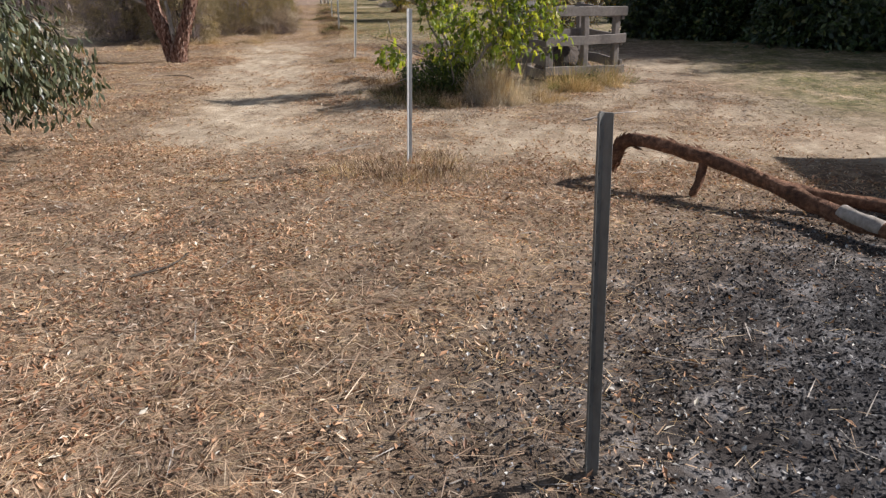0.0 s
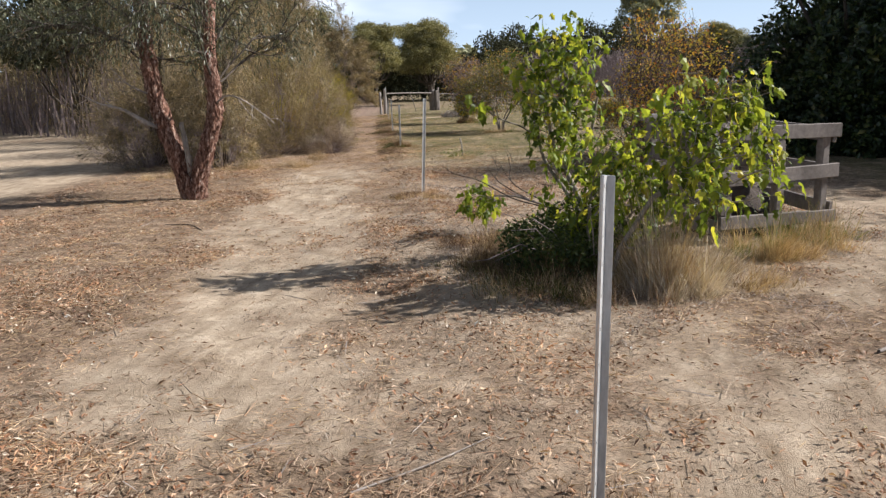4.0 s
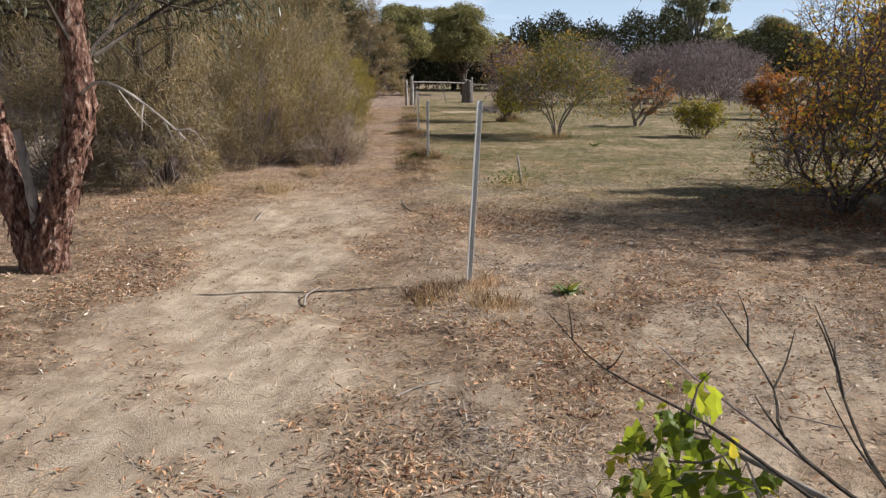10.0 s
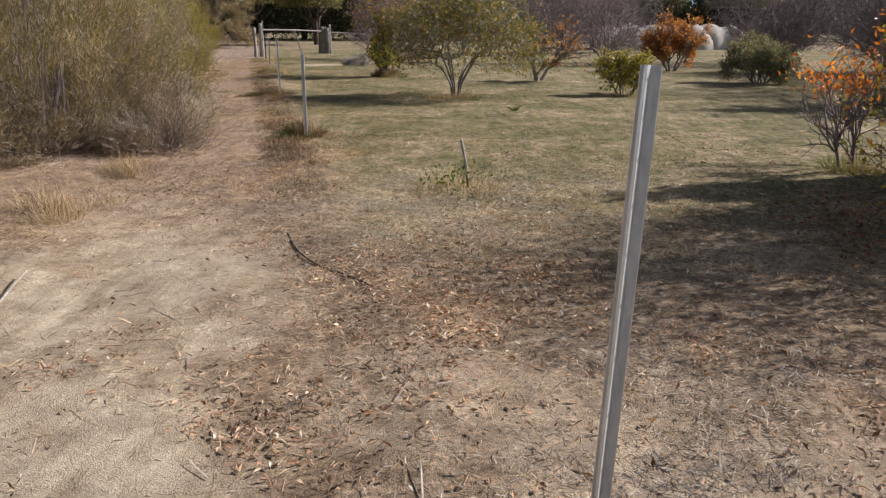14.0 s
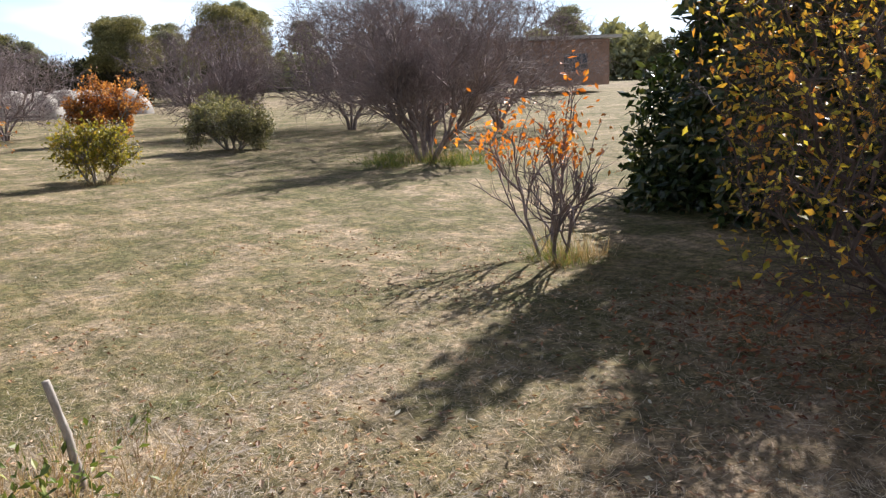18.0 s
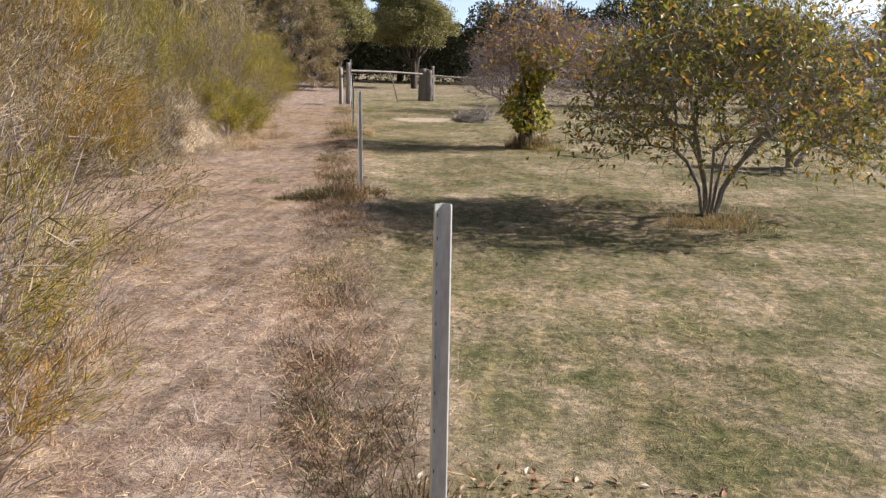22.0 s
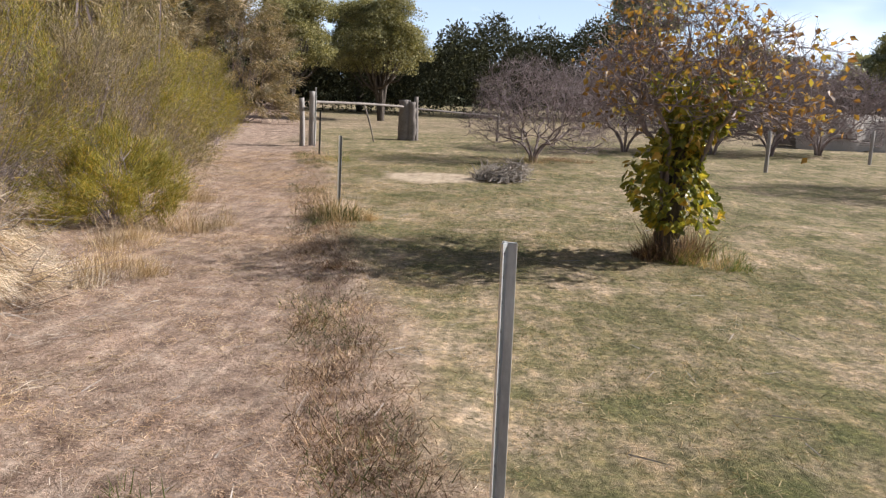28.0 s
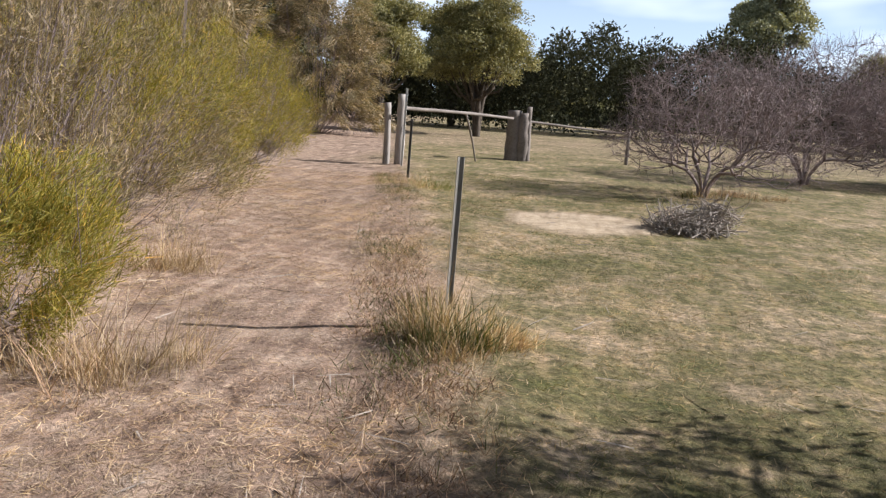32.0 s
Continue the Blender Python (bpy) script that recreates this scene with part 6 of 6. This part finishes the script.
for k, (x, y, r, h, n, mats, label) in enumerate([
        (-1.66, 15.9, 0.42, 0.13, 2400, [(PINK_STRAW, 0.4), (RED_BLADE, 0.35), (STRAW, 0.25)], "matted dead grass round a steel post"),
        (0.8, 6.65, 0.6, 0.11, 2400, [(PINK_STRAW, 0.45), (RED_BLADE, 0.25), (STRAW, 0.3)], "matted dead grass round a steel post"),
        (-4.36, 25.25, 0.26, 0.26, 1500, [(DARK_BLADE, 0.6), (RED_BLADE, 0.4)], "green and brown grass at a steel post"),
        (-4.1, 25.35, 0.2, 0.34, 200, [(STRAW, 1)], "dry grass stems at a steel post"),
        (-6.35, 32.0, 0.42, 0.2, 2200, [(DARK_BLADE, 0.25), (RED_BLADE, 0.75)], "reddish and green grass at a steel post"),
        (-6.85, 31.75, 0.2, 0.13, 500, [(DARK_BLADE, 0.5), (RED_BLADE, 0.5)], "dark green and reddish grass beside the track"),
        (-4.5, 51.4, 0.7, 0.2, 900, [(PINK_STRAW, 0.6), (RED_BLADE, 0.4)], "orange-brown dry grass under a bare tree"),
        (-5.6, 50.4, 0.5, 0.25, 700, [(STRAW, 0.5), (DARK_BLADE, 0.5)], "long grass at the foot of a bare tree"),
        (-8.25, 39.6, 0.36, 0.34, 1300, [(STRAW, 0.75), (DARK_BLADE, 0.25)], "pale dry grass at a leaning steel post"),
        (-7.6, 32.9, 0.18, 0.12, 160, [(GREEN_BLADE, 1)], "small green tuft on the track"),
        (-10.3, 48.0, 0.6, 0.3, 500, [(STRAW, 0.5), (GREEN_BLADE, 0.5)], "green and dry grass near the gateway"),
        (1.6, 32.2, 0.5, 0.22, 500, [(STRAW, 0.8), (GREEN_BLADE, 0.2)], "dry grass under a yellow bush"),
        (-2.2, 31.3, 0.5, 0.22, 700, [(STRAW, 0.8), (GREEN_BLADE, 0.2)], "dry grass at the foot of a fruit tree")]):
    tuft("grass_tuft", (x, y), r, h, n, mats, label, 500 + k, 0.7, 0.006, group="grass tufts")


def lying_stick(pts, r, mat, label):
    ob = thing("stick", (0, 0, 0), label, "stick", "loose sticks")
    g = Geo()
    limb(g, [(x, y, float(lift(x, y)) + r + dz) for x, y, dz in pts], r, r * 0.5, 6, 0.08, np.random.default_rng(int(abs(pts[0][0]) * 1000)), 14)
    part("stick", g, mat, ob, soft=True)


# Not a root: a dark rod drawn for the dark line of a rut edge.
lying_stick([(-3.44, 20.25, -0.01), (-3.25, 19.73, 0), (-3.05, 19.4, 0), (-2.8, 19.08, 0), (-2.5, 18.72, -0.01)], 0.007, DARK_BARK, "thin dark rod standing in for a curved rut line in the soil")
lying_stick([(-2.86, 15.46, 0), (-2.91, 15.63, 0.03), (-2.86, 15.76, 0.05), (-2.91, 15.9, 0.0)], 0.008, DEAD_TWIG, "small bent pale stick on bare sand")
lying_stick([(-0.24, 7.35, 0), (0.03, 7.58, 0.01), (0.27, 7.87, 0)], 0.006, DEAD_TWIG, "long thin pale stick on bare soil")
lying_stick([(2.37, 9.25, 0), (2.7, 9.5, 0.03), (3.05, 9.9, 0.02)], 0.012, DEAD_TWIG, "pale dead branch lying on sandy soil")
lying_stick([(2.5, 9.1, 0), (2.7, 9.45, 0.04), (2.75, 9.9, 0.01)], 0.008, DEAD_TWIG, "pale dead branch lying on sandy soil")
lying_stick([(-1.75, 13.92, 0), (-1.66, 14.05, 0.01), (-1.55, 14.18, 0)], 0.006, DEAD_TWIG, "short pale stick beside the sandy track")
lying_stick([(-4.75, 18.62, 0), (-4.8, 18.9, 0.03), (-4.83, 19.12, 0.05)], 0.009, DEAD_TWIG, "short pale stick on straw")
lying_stick([(-3.9, 13.2, 0), (-4.2, 13.5, 0.02), (-4.6, 13.6, 0)], 0.008, DARK_BARK, "crooked brown stick among dead leaves")
lying_stick([(-0.5, 4.1, 0), (-0.3, 4.4, 0.02), (-0.32, 4.75, 0)], 0.008, DARK_BARK, "crooked brown stick among dead leaves")
# ---- far trees ----
def far_trees():
    wattle = lump_tree("wattle_tree", (-13.4, 76.0), 8.2, 2.7, 201, DARK_BARK, WATTLE_LEAF, "dark-trunked spreading tree with an olive crown", lumps=34, leaf_n=80000, size=0.12, trunk_r=0.15, flat=0.7, base=0.36, lump=(0.3, 0.52), forks=4, group="far trees")
    gum = lump_tree("gum_tree", (8.6, 121.0), 19.0, 4.4, 202, GREY_BARK, FAR_GUM, "tall far gum tree with an open crown", lumps=20, leaf_n=26000, size=0.34, trunk_r=0.3, base=0.4, flat=0.8, group="far trees")
    bush = lump_tree("wild_tree", (-24.0, 62.0), 8.0, 4.0, 203, DARK_BARK, FAR_DARK, "rough dark tree at the edge of the scrub", lumps=20, leaf_n=22000, size=0.25, trunk_r=0.13, base=0.12, flat=0.85, group="far trees")
    cas = needle_shrub("she_oak", (-19.0, 46.0), 2.6, 2.6, 8.5, 204, [(OLIVE_NEEDLE, 1)], "tall grey-green she-oak with fine hanging foliage", 20000, 0.3, 0.02, sag=0.6, clumps=300, group="far trees", category="tree")
    rng = random.Random(9)
    W = [(-21.5, 86.0, 1.22), (-30.0, 90.0, 1.4), (-18.5, 97.0, 1.3), (24.0, 92.0, 1.2), (31.0, 86.0, 1.2), (37.0, 96.0, 1.2), (17.0, 112.0, 1.2)]
    G = [(26.0, 100.0, 0.58), (31.0, 99.0, 0.55), (37.5, 94.0, 0.58), (46.0, 97.0, 0.5), (56.0, 84.0, 0.5), (62.6, 73.3, 0.56), (18.6, 102.0, 0.38), (84.0, 62.0, 0.66), (90.0, 50.0, 0.6)]
    B = [(-21, 36, 0.9), (-26, 44, 1.0), (-30, 52, 1.1), (-20, 54, 1.0), (-24, 70, 1.1), (-33, 64, 1.2), (-29, 34, 1.0), (-38, 46, 1.2), (-36, 28, 1.1), (-44, 38, 1.2), (-42, 20, 1.0),
         (6, 112, 0.85), (13, 118, 0.8), (-5, 112, 1.0), (20, 108, 0.6), (26, 104, 0.55), (38, 102, 0.6), (48, 94, 0.55), (60, 88, 0.6), (70, 80, 0.55), (76, 70, 0.6), (32, 112, 0.75), (44, 104, 0.75), (-26, 104, 1.1), (-34, 94, 1.2), (-40, 80, 1.2), (-48, 62, 1.2)]
    C = [(-18.5, 41.0, 0.95), (-17.5, 52.0, 0.95), (-20.5, 58.0, 1.0), (-24.0, 52.0, 1.05), (-18.5, 66.0, 1.0)]
    for src, places in ((wattle, W), (gum, G), (bush, B), (cas, C)):
        for x, y, s in places:
            o = copy_thing(src, pose(x, y, 0, 0, 0, rng.uniform(0, 360)))
            z = s * rng.uniform(0.9, 1.1)
            o.scale = (s, s, z)


far_trees()


def scrub():
    """The wooded skyline all round, far away."""
    rng = np.random.default_rng(77)
    g = Geo()
    n = 110000
    a = rng.uniform(-0.3, 3.4, n)
    r = 130 + 25 * rng.random(n)
    top = 6.5 + 2.2 * np.sin(a * 23) + 1.6 * np.sin(a * 57 + 1) + 1.2 * np.sin(a * 131)
    p = np.stack([r * np.cos(a), 30 + r * np.sin(a), top * rng.random(n) ** 0.7], -1)
    leaves(g, rng, p, rng.normal(size=(n, 3)), rng.uniform(0.9, 2.0, n), rng.uniform(0.7, 1.5, n), "oval", face_mix=2)
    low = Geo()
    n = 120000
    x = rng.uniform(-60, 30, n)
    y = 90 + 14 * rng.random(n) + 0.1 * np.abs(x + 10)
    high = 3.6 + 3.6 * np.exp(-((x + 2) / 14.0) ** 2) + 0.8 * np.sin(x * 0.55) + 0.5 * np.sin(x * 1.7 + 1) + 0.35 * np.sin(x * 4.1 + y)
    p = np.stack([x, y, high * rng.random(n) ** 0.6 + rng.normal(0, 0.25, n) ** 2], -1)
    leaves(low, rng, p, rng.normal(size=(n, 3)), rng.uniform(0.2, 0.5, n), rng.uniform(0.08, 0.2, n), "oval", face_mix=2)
    grey, haze = Geo(), Geo()
    n = 2600
    x = rng.uniform(-52, -13, n)
    y = 30 + 0.55 * (-13 - x) + 16 * rng.random(n) ** 1.3
    p = np.stack([x, y, np.full(n, -0.05)], -1)
    leaves(grey, rng, p, np.array([0, 0, 1.0]) + rng.normal(0, 0.14, (n, 3)), rng.uniform(1.2, 4.2, n), rng.uniform(0.03, 0.09, n), "arch", face=(0.3, -1, 0), face_mix=0.4)
    p = np.repeat(p, 26, 0) + np.stack([rng.normal(0, 0.45, 26 * n), rng.normal(0, 0.45, 26 * n), rng.random(26 * n) ** 0.7 * 4.2], -1)
    leaves(haze, rng, p, rng.normal(0, 0.6, p.shape) + (0, 0, -0.5), rng.uniform(0.12, 0.35, len(p)), rng.uniform(0.012, 0.03, len(p)), "blade", face_mix=2)
    alone("bare_thicket", grey, TWIG, "thin grey stems of a far thicket beyond the sandy field", "thicket", "stuff")
    alone("thicket_foliage", haze, OLIVE_NEEDLE, "sparse grey-olive foliage of a far thicket", "thicket", "stuff")
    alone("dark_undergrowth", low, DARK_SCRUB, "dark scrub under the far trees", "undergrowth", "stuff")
    alone("far_woods", g, FAR_GUM, "distant dark wooded skyline", "woods", "stuff")


scrub()


# ---- far house and netted beds ----
def house():
    ob = thing("house", (42.0, 61.0, 0.75), "low brick house with a flat pale roof beyond the orchard", "house", turn=-38)
    w = Geo()
    for a, b in (((-7, 0), (7, 0)), ((7, 0), (7, 7)), ((7, 7), (-7, 7)), ((-7, 7), (-7, 0))):
        box(w, (*a, 1.5), (*b, 1.5), 0.25, 3.4)
    part("wall", w, plain_mat("brown_brick", (0.32, 0.2, 0.15), 0.9, 0, 8, 0.4), ob)
    r = Geo()
    box(r, (0, -1.2, 3.35), (0, 8.0, 3.5), 15.5, 0.22)
    part("roof", r, plain_mat("pale_roof", (0.42, 0.39, 0.36), 0.7, 0, 6, 0.2), ob)
    for x in (-4.5, 0.0, 4.5):
        f = Geo()
        box(f, (x - 0.9, -0.14, 1.5), (x + 0.9, -0.14, 1.5), 0.06, 1.3)
        part("window", f, plain_mat("dark_glass", (0.03, 0.035, 0.04), 0.15), ob)


house()


def netted_bed(at, seed):
    rng = np.random.default_rng(seed)
    ob = thing("netted_bed", at, "pale netting humped over garden hoops", "netting", "netted beds")
    g = Geo()
    u, v = np.meshgrid(np.linspace(-1, 1, 13), np.linspace(0, math.pi, 9), indexing="ij")
    k = 1.5 + 0.12 * np.cos(u * 9)
    p = np.stack([u * 2.2, np.cos(v) * 1.6 * k / 1.5, np.sin(v) * k * (1 - 0.35 * u ** 4) + rng.normal(0, 0.03, u.shape)], -1).reshape(-1, 3)
    i, j = np.meshgrid(np.arange(12), np.arange(8), indexing="ij")
    g.add(p, np.stack([i * 9 + j, (i + 1) * 9 + j, (i + 1) * 9 + j + 1, i * 9 + j + 1], -1).reshape(-1, 4))
    part("net", g, plain_mat("pale_netting", (0.38, 0.34, 0.29), 0.9, 0, 5, 0.3), ob, soft=True)


for k, (x, y) in enumerate([(8.2, 66.0), (11.2, 67.0), (13.6, 67.5)]):
    netted_bed((x, y), 90 + k)


# ---- ground cover ----
def sprinkle(name, n, mat, label, share, x0, x1, y0, y1, length, width, shape, seed, up=0.0, lie=0.25, reach=8.0, hop=0.004, category="ground cover"):
    """Small loose pieces over a stretch of the ground; share tells how thick they lie."""
    rng = np.random.default_rng(seed)
    y = y0 + (y1 - y0) * rng.random(n)
    d = x0 + (x1 - x0) * rng.random(n)
    x = fence_x(y) + d
    z4 = zones(x, y)
    prob = share(x, y, d, z4) * np.clip(1.15 - np.abs(d + 0.5) / reach, 0.05, 1)
    sel = rng.random(n) < prob
    x, y = x[sel], y[sel]
    k = len(x)
    p = np.stack([x, y, lift(x, y) + 0.002 + hop * rng.random(k) ** 2], -1)
    a = rng.random(k) * 6.283
    ax = np.stack([np.cos(a), np.sin(a), np.abs(rng.normal(up, lie, k))], -1)
    g = Geo()
    sc = rng.uniform(0.5, 1.5, k)
    leaves(g, rng, p, ax, length * sc, width * rng.uniform(0.6, 1.4, k), shape, face_mix=0.45)
    alone(name, g, mat, label, category, "stuff")


clump = lambda x, y, s, k: smooth(wave(x, y, s, k) + 0.5 * wave(x, y, s * 3.3, k + 1), -0.5, 0.7)
LITTER = lambda x, y, d, z: (z[:, 4] * (0.08 + 0.35 * smooth(-y, -10, -6) + 0.92 * clump(x, y, 0.8, 3) ** 1.6) * (1 - 0.65 * smooth(d, -2.0, -0.5) * smooth(-y, -6.5, -4.5)) + 0.05 * (1 - 0.75 * z[:, 0])) * smooth(-y, -25, -14)
sprinkle("leaf_litter", 330000, DRY_LEAF, "brown fallen leaves scattered over the soil", LITTER, -6.5, 5.0, -1.0, 25.0, 0.036, 0.014, "crumpled", 601, lie=0.4, hop=0.02)
sprinkle("bark_litter", 440000, PINK_STRAW, "curled strips of shed bark and dry stalks on the soil", lambda x, y, d, z: LITTER(x, y, d, z) * (1 - 0.6 * smooth(d, -0.9, -0.2) * smooth(y, 11.0, 13.0)), -6.5, 5.0, -1.0, 25.0, 0.055, 0.0042, "curved", 616, lie=0.28, hop=0.012)
sprinkle("mulch", 420000, MULCH, "grey-brown broken twigs and mulch over pale soil", lambda x, y, d, z: (0.12 + 0.88 * smooth(clump(x, y, 1.0, 14), 0.35, 0.9)) * smooth(d + 0.3 * wave(x, y, 1.2, 3), -0.9, 0.3) * smooth(y, 8.5, 11.0) * smooth(-y, -21.0, -16.0), -1.2, 5.5, 8.0, 21.0, 0.045, 0.003, "curved", 617, lie=0.22, hop=0.01, reach=9)
sprinkle("track_debris", 60000, MULCH, "small dark bits of twig and bark on the sandy track", lambda x, y, d, z: z[:, 0] * (0.15 + 0.85 * smooth(clump(x, y, 1.3, 21), 0.3, 0.9)), -4.5, 6.0, 5.0, 24.0, 0.03, 0.005, "crumpled", 618, lie=0.4, hop=0.006, reach=9)
sprinkle("leaf_litter", 40000, DRY_LEAF, "brown fallen leaves on the orchard grass", lambda x, y, d, z: 0.5 * clump(x, y, 0.6, 8), 0.0, 6.0, 14.0, 26.0, 0.035, 0.016, "crumpled", 602, lie=0.3)
sprinkle("loose_straw", 260000, STRAW, "pale broken straw lying on the soil", lambda x, y, d, z: z[:, 4] * (0.25 + 0.75 * clump(x, y, 0.7, 5)) * (1 + 0.8 * smooth(-d, 1.5, 2.5)) + 0.01, -6.0, 4.0, -1.0, 30.0, 0.065, 0.0033, "blade", 603, lie=0.18, hop=0.015)
sprinkle("loose_straw", 620000, PINK_STRAW, "brown trampled straw along the track", lambda x, y, d, z: z[:, 4] * (0.35 + 0.65 * clump(x, y, 0.7, 6)), -5.5, 0.6, 18.0, 50.0, 0.036, 0.0024, "blade", 604, lie=0.3, hop=0.012)
sprinkle("loose_straw", 260000, STRAW, "pale trampled straw along the track", lambda x, y, d, z: z[:, 4] * (0.12 + 0.88 * smooth(clump(x, y, 1.1, 11), 0.3, 0.9)), -5.5, 0.6, 20.0, 50.0, 0.06, 0.0024, "curved", 609, lie=0.2, hop=0.012)
sprinkle("loose_straw", 60000, PALE_STEM, "long bleached straws strewn at the track side", lambda x, y, d, z: z[:, 4] * smooth(-d, 1.2, 3.0) * smooth(clump(x, y, 0.7, 33), 0.25, 0.8), -5.5, 0.2, 21.0, 46.0, 0.16, 0.0026, "curved", 619, lie=0.12, hop=0.025)
sprinkle("short_grass", 500000, TURF_BLADE, "thin short green and straw-coloured mown grass", lambda x, y, d, z: z[:, 1] * (0.25 + 0.75 * clump(x, y, 0.5, 2)), -0.6, 7.0, 18.0, 52.0, 0.034, 0.0028, "blade", 605, up=0.14, lie=0.24, reach=7)
sprinkle("short_grass", 260000, DARK_BLADE, "darker green clumps in the mown grass", lambda x, y, d, z: z[:, 1] * smooth(clump(x, y, 0.9, 27), 0.35, 0.9), -0.5, 7.0, 19.0, 52.0, 0.034, 0.0024, "blade", 620, up=0.4, lie=0.3, reach=7)
sprinkle("short_grass", 50000, TURF_BLADE, "short grass beside the timber pen", lambda x, y, d, z: z[:, 1] * (0.3 + 0.7 * clump(x, y, 0.5, 2)), 2.0, 10.0, 8.0, 20.0, 0.04, 0.005, "blade", 606, up=0.5, lie=0.45)
sprinkle("loose_straw", 60000, PINK_STRAW, "long brown straw matted by the track", lambda x, y, d, z: z[:, 4] * clump(x, y, 0.6, 31) * (1 - 0.9 * z[:, 3]), -6.0, 1.2, -1.0, 8.5, 0.14, 0.0036, "curved", 615, lie=0.1, hop=0.02)
sprinkle("cinders", 110000, CINDER, "charcoal lumps and pale ash on burnt ground", lambda x, y, d, z: np.minimum(1, z[:, 3] * 1.2), -1.0, 5.5, -1.0, 7.0, 0.02, 0.014, "crumpled", 607, lie=0.6, reach=9, hop=0.02)
sprinkle("small_twigs", 4000, DEAD_TWIG, "thin dry twigs scattered on the ground", lambda x, y, d, z: 0.35 + 0.3 * z[:, 4], -5.5, 4.5, -0.5, 46.0, 0.2, 0.006, "curved", 608, lie=0.08, hop=0.02)
STRIP = lambda x, y, d, k, lo: smooth(0.44 - np.abs(d + 0.3 + 0.12 * wave(x, y, 1.1, k)), 0, 0.35) * (lo + (1 - lo) * smooth(clump(x, y, 1.0, k), 0.25, 0.85))
sprinkle("fence_line_grass", 190000, RED_BLADE, "dark red-brown grass strip along the fence", lambda x, y, d, z: 0.75 * STRIP(x, y, d, 13, 0.12) * smooth(y, 21.0, 23.0) * smooth(-y, -44.0, -36.0), -1.1, 0.4, 21.0, 45.0, 0.06, 0.0032, "curved", 610, up=0.8, lie=0.5)
sprinkle("fence_line_grass", 60000, DARK_BLADE, "dark green grass strip along the fence", lambda x, y, d, z: STRIP(x, y, d, 17, 0.1), -1.3, 0.4, 21.5, 50.0, 0.07, 0.0032, "curved", 611, up=1.0, lie=0.6)
sprinkle("fence_line_grass", 50000, PINK_STRAW, "pale dry stalks in the fence-line grass", lambda x, y, d, z: STRIP(x, y, d, 19, 0.1), -1.3, 0.4, 21.5, 50.0, 0.08, 0.0028, "curved", 622, up=1.0, lie=0.7)
sprinkle("dry_thatch", 420000, PALE_STEM, "pale bleached thatch over thin grass", lambda x, y, d, z: (0.2 + 0.8 * clump(x, y, 0.8, 19)) * smooth(1 - np.hypot((x + 1.0) / 3.6, (y - 21.2) / 2.6), 0, 0.5), -1.0, 6.0, 17.5, 26.0, 0.04, 0.0024, "blade", 612, up=0.15, lie=0.3, hop=0.012)
sprinkle("orchard_straw", 200000, STRAW, "pale straw specks over the mown grass", lambda x, y, d, z: z[:, 1] * smooth(clump(x, y, 1.1, 23), 0.35, 0.95), -0.5, 6.0, 20.0, 48.0, 0.04, 0.0024, "curved", 613, up=0.25, lie=0.3, reach=6, hop=0.01)
sprinkle("autumn_leaves", 16000, FALLEN_RUST, "red-brown leaves fallen under a yellow tree", lambda x, y, d, z: smooth(1 - np.hypot((x - 1.75) / 1.7, (y - 20.5) / 2.0), 0, 0.6), 0.5, 7.0, 17.5, 23.5, 0.045, 0.024, "crumpled", 614, lie=0.35, reach=12, hop=0.015)
